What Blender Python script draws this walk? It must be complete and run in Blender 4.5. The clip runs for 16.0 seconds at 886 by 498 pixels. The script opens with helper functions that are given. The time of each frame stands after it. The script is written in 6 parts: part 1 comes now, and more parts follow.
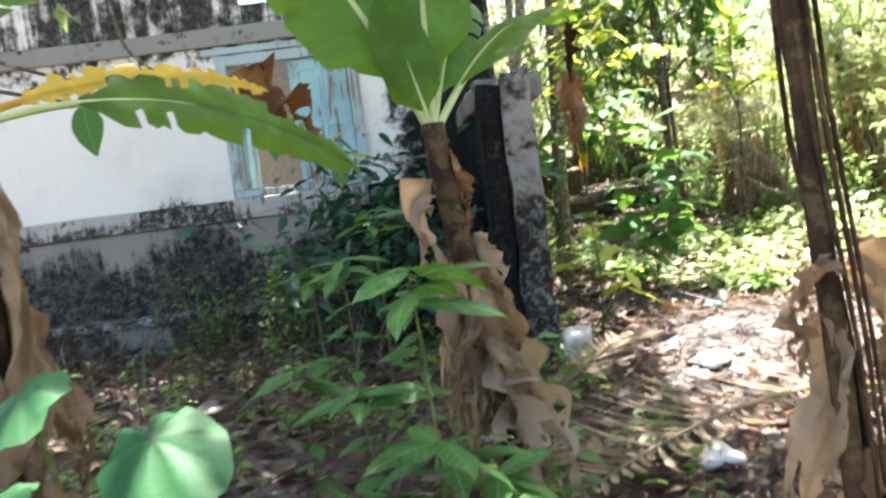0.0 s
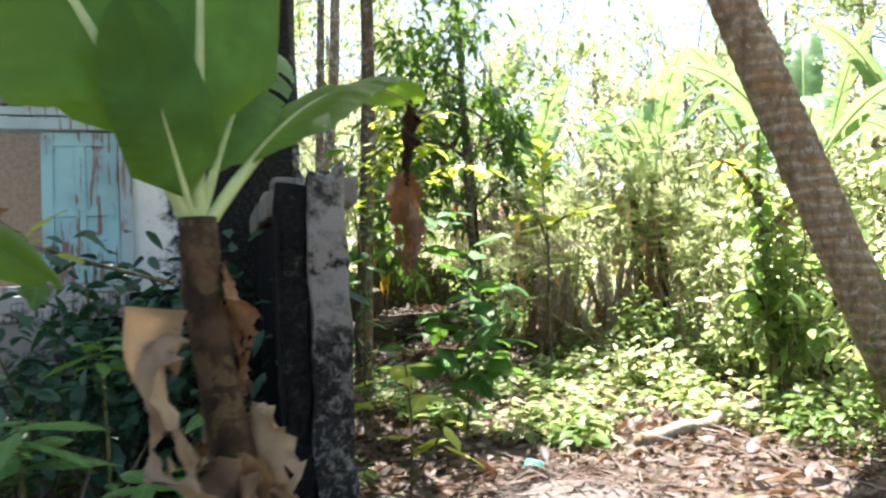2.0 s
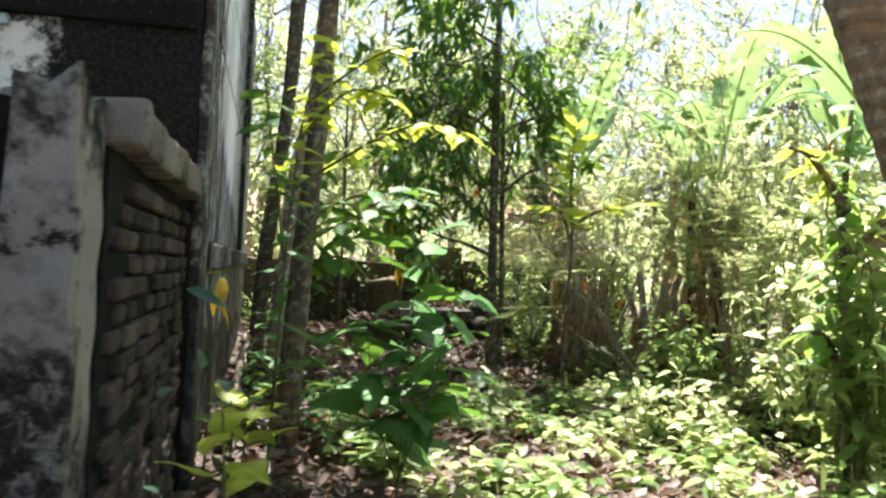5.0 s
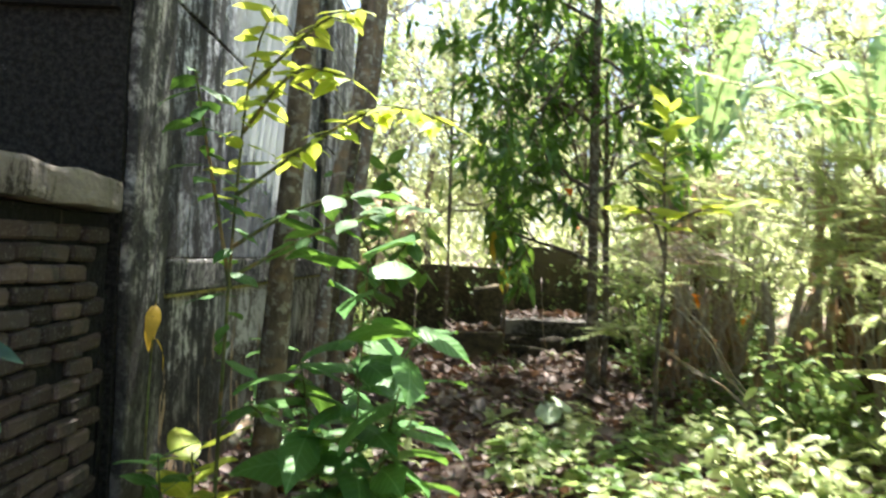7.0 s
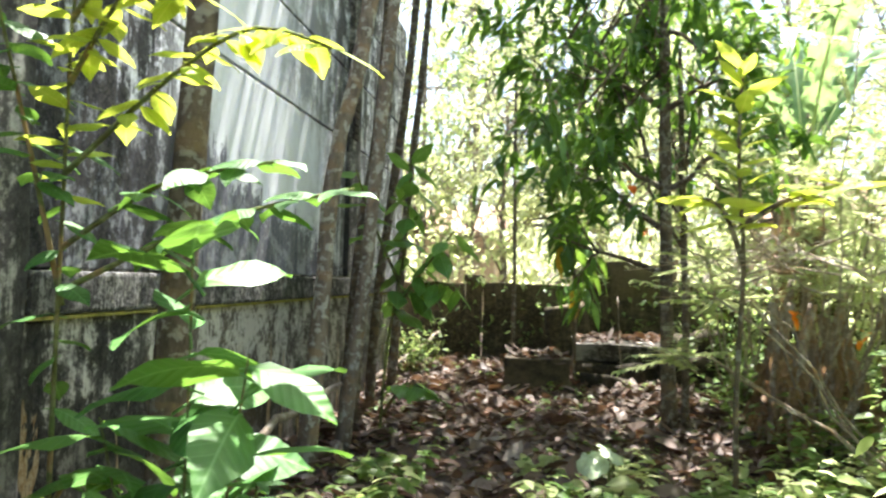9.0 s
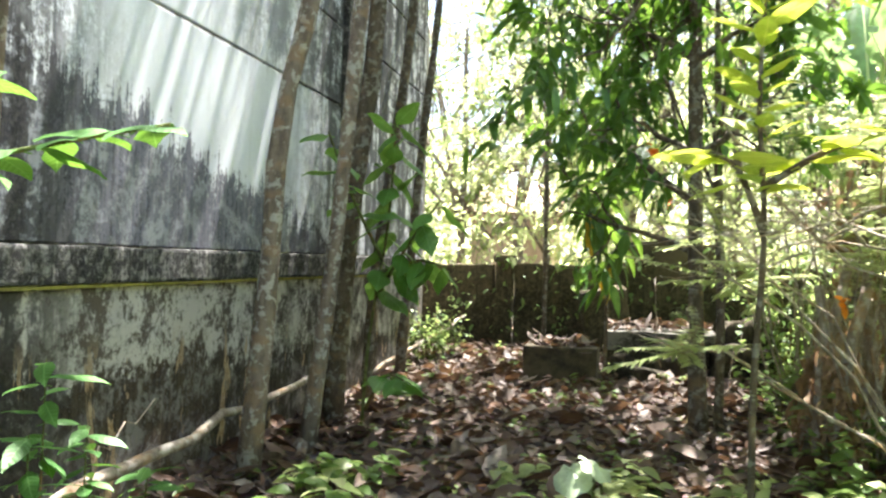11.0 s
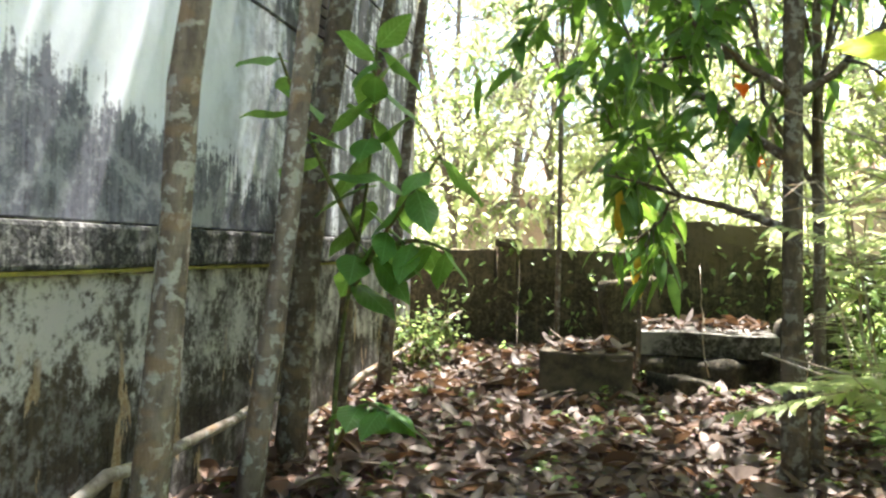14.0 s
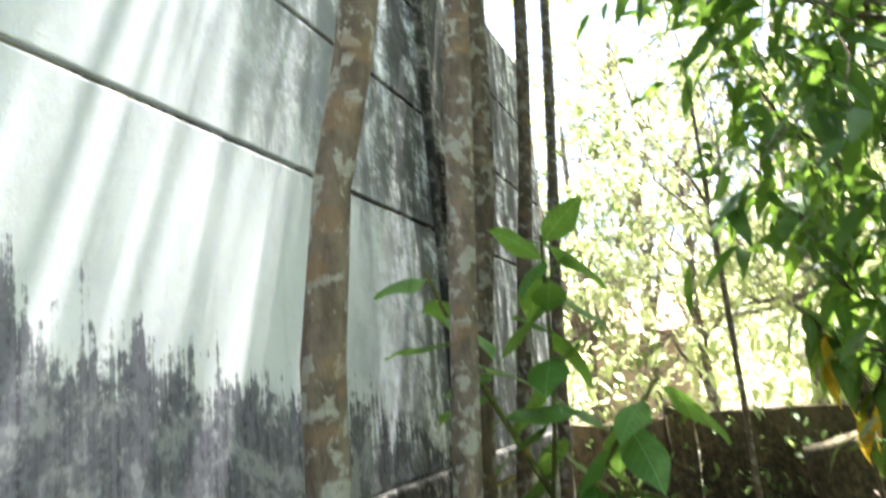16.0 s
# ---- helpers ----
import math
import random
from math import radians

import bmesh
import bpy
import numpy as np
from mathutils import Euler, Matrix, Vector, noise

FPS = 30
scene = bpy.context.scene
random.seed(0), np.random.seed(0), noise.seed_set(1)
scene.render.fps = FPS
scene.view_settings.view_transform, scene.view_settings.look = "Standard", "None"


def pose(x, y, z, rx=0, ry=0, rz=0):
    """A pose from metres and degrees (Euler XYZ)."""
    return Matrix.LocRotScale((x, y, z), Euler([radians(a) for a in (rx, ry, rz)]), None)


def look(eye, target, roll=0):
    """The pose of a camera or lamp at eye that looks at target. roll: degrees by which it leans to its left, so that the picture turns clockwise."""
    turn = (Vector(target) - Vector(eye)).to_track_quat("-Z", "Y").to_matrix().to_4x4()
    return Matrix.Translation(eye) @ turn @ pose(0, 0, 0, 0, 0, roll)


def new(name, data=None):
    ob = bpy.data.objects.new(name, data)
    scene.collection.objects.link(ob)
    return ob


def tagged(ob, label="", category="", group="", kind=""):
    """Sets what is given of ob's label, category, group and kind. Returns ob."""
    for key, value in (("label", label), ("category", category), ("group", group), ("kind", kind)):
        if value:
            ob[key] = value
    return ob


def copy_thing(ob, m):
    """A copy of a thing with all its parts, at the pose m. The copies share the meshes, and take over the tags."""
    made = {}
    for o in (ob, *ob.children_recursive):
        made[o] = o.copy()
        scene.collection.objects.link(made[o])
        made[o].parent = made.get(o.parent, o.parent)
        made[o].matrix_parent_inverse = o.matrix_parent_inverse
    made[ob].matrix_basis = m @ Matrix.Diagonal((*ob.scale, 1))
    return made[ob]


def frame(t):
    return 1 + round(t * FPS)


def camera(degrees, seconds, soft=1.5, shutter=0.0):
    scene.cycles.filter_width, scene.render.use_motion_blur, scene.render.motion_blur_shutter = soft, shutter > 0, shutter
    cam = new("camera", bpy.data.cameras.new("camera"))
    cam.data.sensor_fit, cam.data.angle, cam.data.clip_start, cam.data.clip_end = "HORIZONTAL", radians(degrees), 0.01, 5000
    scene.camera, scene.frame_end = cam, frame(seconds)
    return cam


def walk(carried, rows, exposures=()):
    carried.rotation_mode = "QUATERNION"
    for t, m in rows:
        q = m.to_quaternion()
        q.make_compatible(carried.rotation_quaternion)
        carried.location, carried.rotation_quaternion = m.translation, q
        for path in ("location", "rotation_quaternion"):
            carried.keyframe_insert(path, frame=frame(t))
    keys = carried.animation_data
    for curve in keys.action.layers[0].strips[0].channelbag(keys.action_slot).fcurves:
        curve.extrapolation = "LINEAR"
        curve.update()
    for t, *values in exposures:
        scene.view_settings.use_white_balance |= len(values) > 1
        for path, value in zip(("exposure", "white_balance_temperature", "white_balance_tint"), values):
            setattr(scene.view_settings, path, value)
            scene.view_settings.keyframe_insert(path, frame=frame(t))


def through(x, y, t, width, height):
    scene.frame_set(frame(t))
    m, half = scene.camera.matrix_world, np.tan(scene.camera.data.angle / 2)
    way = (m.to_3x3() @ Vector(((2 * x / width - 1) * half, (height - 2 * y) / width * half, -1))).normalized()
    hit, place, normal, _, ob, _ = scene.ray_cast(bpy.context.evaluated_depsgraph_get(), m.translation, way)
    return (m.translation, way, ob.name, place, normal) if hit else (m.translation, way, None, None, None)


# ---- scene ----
cam = camera(58.3, 16.0, 2.4, 0.5)
PATH = [
    (0, (-0.865, -3.27, 1.2), (-0.803, -1.279, 1.03), -7.2),
    (0.5, (-0.887, -3.027, 1.203), (-0.689, -1.04, 1.107), -4.9),
    (1, (-0.957, -2.807, 1.246), (-0.479, -0.869, 1.12), -5.2),
    (1.5, (-0.914, -2.541, 1.241), (-0.348, -0.622, 1.268), -3.7),
    (2, (-0.766, -2.26, 1.248), (-0.174, -0.351, 1.325), -2.5),
    (2.5, (-0.575, -1.929, 1.235), (0.098, -0.047, 1.302), -4.0),
    (3, (-0.446, -1.633, 1.27), (0.281, 0.23, 1.318), -3.5),
    (3.5, (-0.32, -1.343, 1.237), (0.463, 0.495, 1.329), -3.7),
    (4, (-0.165, -1.073, 1.233), (0.54, 0.798, 1.286), -1.9),
    (4.2, (-0.088, -0.981, 1.214), (0.531, 0.92, 1.263), -1.6),
    (6.3, (1.285, -0.474, 1.528), (1.555, 1.508, 1.504), 6.0),
    (6.5, (1.348, -0.314, 1.528), (1.567, 1.672, 1.448), 3.3),
    (7, (1.527, 0.139, 1.487), (1.532, 2.139, 1.512), 2.5),
    (7.5, (1.647, 0.537, 1.476), (1.57, 2.535, 1.546), 2.0),
    (8, (1.83, 0.873, 1.476), (1.783, 2.871, 1.556), 3.3),
    (8.5, (1.943, 1.114, 1.469), (1.879, 3.113, 1.498), 1.1),
    (9, (2.175, 1.46, 1.428), (1.906, 3.44, 1.503), 1.5),
    (9.2, (2.284, 1.557, 1.429), (1.969, 3.531, 1.499), 0.6),
    (11.3, (2.745, 2.585, 1.393), (2.235, 4.519, 1.401), 2.0),
    (11.5, (2.754, 2.685, 1.388), (2.198, 4.606, 1.379), 1.6),
    (12, (2.704, 3.035, 1.366), (2.221, 4.976, 1.38), 2.0),
    (12.5, (2.642, 3.3, 1.364), (2.146, 5.237, 1.351), 0.3),
    (13, (2.516, 3.579, 1.361), (1.945, 5.496, 1.345), -0.3),
    (13.5, (2.353, 3.943, 1.303), (1.89, 5.886, 1.395), 1.9),
    (14, (2.219, 4.205, 1.356), (1.806, 6.162, 1.355), 1.7),
    (14.5, (2.053, 4.476, 1.346), (1.728, 6.45, 1.343), -1.2),
    (15, (1.814, 4.786, 1.526), (1.499, 6.761, 1.538), -2.0),
    (15.5, (1.675, 4.89, 1.701), (1.159, 6.815, 1.871), -6.5),
    (16, (1.635, 5.063, 1.858), (0.989, 6.923, 2.211), -5.7),
]
walk(cam, [(t, look(eye, target, roll)) for t, eye, target, roll in PATH], [(0.0, 3.3), (1.0, 3.25), (1.5, 3.0), (3.0, 2.5), (4.2, 2.37), (7.0, 2.66), (9.0, 3.08), (12.0, 3.36), (14.5, 3.46), (16.0, 3.42)])

# ---- world, sun, exposure ----
SUN_DIR = Vector((0.055, 0.38, 1.0)).normalized()
world = bpy.data.worlds.new("sky")
scene.world = world
world.use_nodes = True
wn = world.node_tree
sky = wn.nodes.new("ShaderNodeTexSky")
sky.sky_type = "NISHITA"
sky.sun_disc = False
sky.sun_elevation = math.asin(SUN_DIR.z)
sky.sun_rotation = math.atan2(SUN_DIR.x, SUN_DIR.y)
sky.air_density, sky.dust_density, sky.ozone_density = 1.0, 2.5, 1.0
wn.links.new(sky.outputs[0], wn.nodes["Background"].inputs[0])
wn.nodes["Background"].inputs[1].default_value = 0.055
sun_data = bpy.data.lights.new("sun", "SUN")
sun_data.energy, sun_data.angle, sun_data.color = 5.0, radians(0.55), (1.0, 0.955, 0.92)
sun_ob = new("sun", sun_data)
sun_ob.matrix_world = look((0, 0, 30), Vector((0, 0, 30)) - SUN_DIR)


# ---- helpers for nodes and geometry ----
def material(name):
    m = bpy.data.materials.new(name)
    m.use_nodes = True
    nt = m.node_tree
    return m, nt, nt.nodes["Principled BSDF"]


def node(nt, kind, values=None, out=0, **props):
    n = nt.nodes.new("ShaderNode" + kind)
    for k, v in props.items():
        setattr(n, k, v)
    for k, v in (values or {}).items():
        if isinstance(v, bpy.types.NodeSocket):
            nt.links.new(v, n.inputs[k])
        else:
            n.inputs[k].default_value = v
    return n.outputs[out]


def maths(nt, op, a, b=0.0, clamp=False):
    return node(nt, "Math", {0: a, 1: b}, operation=op, use_clamp=clamp)


def mix(nt, fac, a, b):
    n = nt.nodes.new("ShaderNodeMix")
    n.data_type = "RGBA"
    for k, v in ((0, fac), (6, a), (7, b)):
        if isinstance(v, bpy.types.NodeSocket):
            nt.links.new(v, n.inputs[k])
        else:
            n.inputs[k].default_value = (*v, 1) if k else v
    return n.outputs[2]


def ramp(nt, fac, stops):
    n = nt.nodes.new("ShaderNodeValToRGB")
    el = n.color_ramp.elements
    while len(el) < len(stops):
        el.new(0.5)
    for e, (p, c) in zip(el, stops):
        e.position = p
        e.color = (*c, 1) if len(c) == 3 else c
    nt.links.new(fac, n.inputs[0])
    return n.outputs[0]


def step(nt, x, lo, hi):
    n = nt.nodes.new("ShaderNodeMapRange")
    n.interpolation_type = "SMOOTHSTEP"
    for k, v in ((0, x), (1, lo), (2, hi)):
        if isinstance(v, bpy.types.NodeSocket):
            nt.links.new(v, n.inputs[k])
        else:
            n.inputs[k].default_value = v
    return n.outputs[0]


def coords(nt, scale=(1, 1, 1)):
    g = node(nt, "NewGeometry")
    return node(nt, "Mapping", {0: g, 3: scale})


def fuzz(nt, vec, scale, detail=5.0, rough=0.6, distort=0.0):
    return node(nt, "TexNoise", {"Vector": vec, "Scale": scale, "Detail": detail, "Roughness": rough, "Distortion": distort})


def bump(nt, bsdf, height, strength=0.5, dist=0.02):
    b = node(nt, "Bump", {"Strength": strength, "Distance": dist, "Height": height})
    nt.links.new(b, bsdf.inputs["Normal"])


def leaf_material(name, colors, through=0.4, glow=(0.35, 0.55, 0.05), rough=0.42, island=True, spots=0.0, veins=0.0, spec=0.3):
    m, nt, bsdf = material(name)
    if island:
        rnd = node(nt, "NewGeometry", out=8)
    else:
        rnd = node(nt, "ObjectInfo", out=5)
    k = len(colors)
    col = ramp(nt, rnd, [(i / max(1, k - 1), c) for i, c in enumerate(colors)])
    vec = coords(nt)
    n1 = fuzz(nt, vec, 9.0, 4.0)
    col = mix(nt, step(nt, n1, 0.42, 0.72), col, tuple(min(1, c * 1.45 + 0.01) for c in colors[k // 2]))
    n2 = fuzz(nt, vec, 70.0, 3.0)
    if spots:
        col = mix(nt, maths(nt, "MULTIPLY", step(nt, n2, 0.62, 0.7), spots), col, (0.12, 0.07, 0.03))
    height = n2
    if veins:
        own = nt.nodes.new("ShaderNodeTexCoord").outputs["Object"]
        lx, ly = (node(nt, "SeparateXYZ", {0: own}, out=i) for i in (0, 1))
        ay = maths(nt, "ABSOLUTE", ly)
        rib = maths(nt, "SUBTRACT", 1.0, step(nt, ay, 0.0012, 0.0035))
        side = maths(nt, "SINE", maths(nt, "MULTIPLY", maths(nt, "SUBTRACT", lx, maths(nt, "MULTIPLY", ay, 0.8)), 2 * math.pi / veins))
        line = maths(nt, "MULTIPLY", step(nt, side, 0.86, 1.0), 0.45)
        mark = maths(nt, "MAXIMUM", rib, line)
        col = mix(nt, maths(nt, "MULTIPLY", mark, 0.6), col, tuple(min(0.6, c * 1.8 + 0.07) for c in colors[-1]))
        height = maths(nt, "ADD", maths(nt, "MULTIPLY", n2, 0.5), maths(nt, "MULTIPLY", side, 0.6))
    nt.links.new(col, bsdf.inputs["Base Color"])
    bsdf.inputs["Roughness"].default_value = rough
    bsdf.inputs["Specular IOR Level"].default_value = spec
    bump(nt, bsdf, height, 0.3, 0.004)
    if through:
        tr = node(nt, "BsdfTranslucent", {"Color": mix(nt, 0.5, col, glow)})
        sh = node(nt, "MixShader", {0: through, 1: bsdf.outputs[0], 2: tr})
        nt.links.new(sh, nt.nodes["Material Output"].inputs[0])
    return m


class Geo:
    """Collects vertices and faces and turns them into one mesh object."""

    def __init__(self):
        self.v, self.f, self.n = [], [], 0

    def add(self, verts, faces):
        verts = np.asarray(verts, float).reshape(-1, 3)
        self.v.append(verts)
        for f in faces:
            f = np.asarray(f, int)
            if f.size:
                self.f.append(f + self.n)
        self.n += len(verts)

    def ob(self, name, mat, parent=None, smooth=True, label=""):
        me = bpy.data.meshes.new(name)
        verts = np.concatenate(self.v) if self.v else np.zeros((0, 3))
        loops, starts, count = [], [], 0
        for f in self.f:
            k = f.shape[1]
            loops.append(f.ravel())
            starts.append(count + np.arange(len(f)) * k)
            count += f.size
        me.vertices.add(len(verts))
        me.vertices.foreach_set("co", verts.ravel())
        if loops:
            loops, starts = np.concatenate(loops), np.concatenate(starts)
            me.loops.add(len(loops))
            me.loops.foreach_set("vertex_index", loops)
            me.polygons.add(len(starts))
            me.polygons.foreach_set("loop_start", starts)
            if smooth:
                me.polygons.foreach_set("use_smooth", np.ones(len(starts), bool))
        me.update(calc_edges=True)
        me.validate()
        me.materials.append(mat)
        o = new(name, me)
        if parent:
            o.parent = parent
        if label:
            tagged(o, label)
        return o


def part(name, bm, mat, parent=None, label="", smooth=False):
    me = bpy.data.meshes.new(name)
    bmesh.ops.recalc_face_normals(bm, faces=bm.faces)
    bm.to_mesh(me)
    bm.free()
    if smooth:
        for p in me.polygons:
            p.use_smooth = True
    me.materials.append(mat)
    o = new(name, me)
    if parent:
        o.parent = parent
    if label:
        tagged(o, label)
    return o


def box(bm, lo, hi, bevel=0.0, seg=2):
    """A box between two corners, its edges rounded."""
    c = [(a + b) / 2 for a, b in zip(lo, hi)]
    s = [abs(b - a) for a, b in zip(lo, hi)]
    r = bmesh.ops.create_cube(bm, size=1.0, matrix=Matrix.Translation(c) @ Matrix.Diagonal((*s, 1)))
    if bevel:
        es = list({e for v in r["verts"] for e in v.link_edges})
        bmesh.ops.bevel(bm, geom=es, offset=bevel, segments=seg, profile=0.6, affect="EDGES")


def roughen(bm, cut, amount, scale, seed=0.0):
    """Cuts long edges and pushes vertices about, for worn masonry."""
    for _ in range(6):
        es = [e for e in bm.edges if e.calc_length() > cut]
        if not es:
            break
        bmesh.ops.subdivide_edges(bm, edges=es, cuts=1, use_grid_fill=True)
    bmesh.ops.triangulate(bm, faces=[f for f in bm.faces if len(f.verts) > 4])
    for v in bm.verts:
        n = noise.noise_vector(v.co * scale + Vector((seed, seed * 2, 0)))
        v.co += n * amount


def frame_of(D):
    D = D / np.maximum(np.linalg.norm(D, axis=-1, keepdims=True), 1e-9)
    up = np.tile(np.array([0.0, 0.0, 1.0]), (len(D), 1))
    up[np.abs(D[:, 2]) > 0.95] = (1.0, 0.0, 0.0)
    S = np.cross(D, up)
    S /= np.linalg.norm(S, axis=-1, keepdims=True)
    return D, S, np.cross(S, D)


OVAL = ((0.0, 0.08), (0.18, 0.72), (0.45, 1.0), (0.75, 0.7), (1.0, 0.02))
SMALL = ((0.0, 0.1), (0.45, 1.0), (1.0, 0.05))
LANCE = ((0.0, 0.1), (0.2, 0.8), (0.5, 1.0), (0.8, 0.5), (1.0, 0.02))


def blades(geo, P, D, L, W, prof=SMALL, droop=0.25, fold=0.25, roll=0.0, rs=None):
    """Many leaves at once: bases P, directions D, lengths L, widths W; droop sags the tip, fold lifts the halves into a V."""
    P, D = np.asarray(P, float), np.asarray(D, float)
    n, k = len(P), len(prof)
    if n == 0:
        return
    L, W = np.broadcast_to(L, n)[:, None, None], np.broadcast_to(W, n)[:, None, None]
    D, S, U = frame_of(D)
    if roll and rs is not None:
        a = rs.normal(0, roll, n)[:, None]
        S, U = S * np.cos(a) + U * np.sin(a), U * np.cos(a) - S * np.sin(a)
    s = np.array([p[0] for p in prof])[None, :, None]
    h = np.array([p[1] for p in prof])[None, :, None] * 0.5 * W
    dr = np.broadcast_to(droop, n)[:, None, None]
    fold = np.broadcast_to(fold, n)[:, None, None]
    mid = P[:, None] + D[:, None] * L * s + np.array([0, 0, -1.0]) * dr * L * s * s
    left = mid - S[:, None] * h + U[:, None] * h * fold
    right = mid + S[:, None] * h + U[:, None] * h * fold
    V = np.stack([left, mid, right], 2).reshape(n, -1, 3)
    base = (np.arange(n) * 3 * k)[:, None, None]
    quads = []
    for j in range(k - 1):
        a = 3 * j
        quads += [[a, a + 1, a + 4, a + 3], [a + 1, a + 2, a + 5, a + 4]]
    geo.add(V, [(base + np.array(quads)[None]).reshape(-1, 4)])


def tube(geo, pts, radii, sides=8, lump=0.0, seed=0):
    """A tapered, slightly lumpy tube along pts."""
    pts = np.asarray(pts, float)
    k = len(pts)
    radii = np.broadcast_to(radii, k)
    T = np.gradient(pts, axis=0)
    ref = np.array([1.0, 0.0, 0.0]) if abs(T[0][0]) < 0.8 * np.linalg.norm(T[0]) else np.array([0.0, 1.0, 0.0])
    rs = np.random.RandomState(seed)
    V = []
    for i in range(k):
        t = T[i] / max(np.linalg.norm(T[i]), 1e-9)
        a = np.cross(t, ref)
        a /= np.linalg.norm(a)
        b = np.cross(t, a)
        th = np.arange(sides) * 2 * np.pi / sides
        r = radii[i] * (1 + lump * rs.normal(0, 1, sides))
        V.append(pts[i] + np.outer(np.cos(th) * r, a) + np.outer(np.sin(th) * r, b))
    V = np.concatenate(V)
    i, j = np.meshgrid(np.arange(k - 1), np.arange(sides), indexing="ij")
    q = np.stack([i * sides + j, i * sides + (j + 1) % sides, (i + 1) * sides + (j + 1) % sides, (i + 1) * sides + j], -1).reshape(-1, 4)
    geo.add(V, [q, [list(range(sides))[::-1]], [list(range((k - 1) * sides, k * sides))]])


def bend(a, b, k=8, sag=0.0, wob=0.0, seed=0):
    """k points from a to b, sagging and wobbling between them."""
    rs = np.random.RandomState(seed)
    a, b = np.asarray(a, float), np.asarray(b, float)
    s = np.linspace(0, 1, k)[:, None]
    p = a + (b - a) * s
    p[:, 2] -= 4 * sag * (s * (1 - s))[:, 0]
    if wob:
        w = rs.normal(0, wob, (k, 3))
        w[0] = w[-1] = 0
        p += w
    return p


def smooth_line(pts, k=14):
    """A smooth line of k points through the given ones."""
    pts = np.asarray(pts, float)
    d = np.concatenate([[0], np.cumsum(np.linalg.norm(np.diff(pts, axis=0), axis=1))])
    s = np.linspace(0, d[-1], k)
    out = []
    for x in s:
        i = min(max(np.searchsorted(d, x) - 1, 0), len(pts) - 2)
        t = (x - d[i]) / (d[i + 1] - d[i])
        p0, p1, p2, p3 = pts[max(i - 1, 0)], pts[i], pts[i + 1], pts[min(i + 2, len(pts) - 1)]
        out.append(0.5 * (2 * p1 + (p2 - p0) * t + (2 * p0 - 5 * p1 + 4 * p2 - p3) * t * t + (3 * p1 - p0 - 3 * p2 + p3) * t ** 3))
    return np.array(out)


def ground_z(x, y):
    s = np.clip((np.asarray(y, float) - 8.5) / 5.5, 0, 1)
    return 0.2 * s * s * (3 - 2 * s)


# ---- materials ----
def bark_material(name, base, dark, pale, lichen=0.5, ring=0.0, rust=(0.32, 0.19, 0.09)):
    m, nt, bsdf = material(name)
    v = coords(nt, (1, 1, 0.35))
    a = fuzz(nt, v, 14.0, 6.0, 0.7)
    col = mix(nt, step(nt, a, 0.35, 0.65), base, dark)
    w = coords(nt)
    b = fuzz(nt, w, 15.0, 5.0, 0.6, 0.3)
    col = mix(nt, maths(nt, "MULTIPLY", step(nt, b, 0.52, 0.58), lichen), col, pale)
    bands = fuzz(nt, coords(nt, (4, 4, 38)), 1.0, 3.0, 0.6)
    col = mix(nt, maths(nt, "MULTIPLY", step(nt, bands, 0.5, 0.7), 0.45), col, dark)
    c = fuzz(nt, coords(nt, (1, 1, 1.6)), 5.0, 2.0)
    col = mix(nt, maths(nt, "MULTIPLY", step(nt, c, 0.54, 0.66), 0.6), col, rust)
    h = fuzz(nt, v, 45.0, 5.0, 0.7)
    if ring:
        z = node(nt, "TexWave", {"Vector": coords(nt), "Scale": ring, "Distortion": 3.0, "Detail": 3.0, "Detail Scale": 2.0}, bands_direction="Z", out=1)
        col = mix(nt, maths(nt, "MULTIPLY", step(nt, z, 0.1, 0.6), 0.5), col, dark)
        h = maths(nt, "ADD", h, z)
    nt.links.new(col, bsdf.inputs["Base Color"])
    bsdf.inputs["Roughness"].default_value = 0.85
    bsdf.inputs["Specular IOR Level"].default_value = 0.12
    bump(nt, bsdf, h, 0.8, 0.02)
    return m


M_BARK = bark_material("grey_bark", (0.25, 0.205, 0.165), (0.13, 0.105, 0.085), (0.46, 0.46, 0.42), 0.7, rust=(0.27, 0.18, 0.11))
M_BARK_DARK = bark_material("dark_bark", (0.15, 0.12, 0.09), (0.07, 0.055, 0.04), (0.36, 0.35, 0.3), 0.55, rust=(0.2, 0.14, 0.08))
M_PALM_BARK = bark_material("palm_bark", (0.4, 0.31, 0.22), (0.15, 0.11, 0.075), (0.5, 0.46, 0.38), 0.5, ring=3.6)
M_TWIG = bark_material("dry_twig", (0.36, 0.31, 0.25), (0.2, 0.16, 0.12), (0.55, 0.52, 0.46), 0.5)
M_STEM = bark_material("green_stem", (0.12, 0.16, 0.05), (0.08, 0.08, 0.03), (0.3, 0.3, 0.15), 0.3)
M_STALK = bark_material("banana_stalk", (0.085, 0.052, 0.03), (0.025, 0.017, 0.011), (0.2, 0.15, 0.07), 0.35, rust=(0.1, 0.06, 0.035))

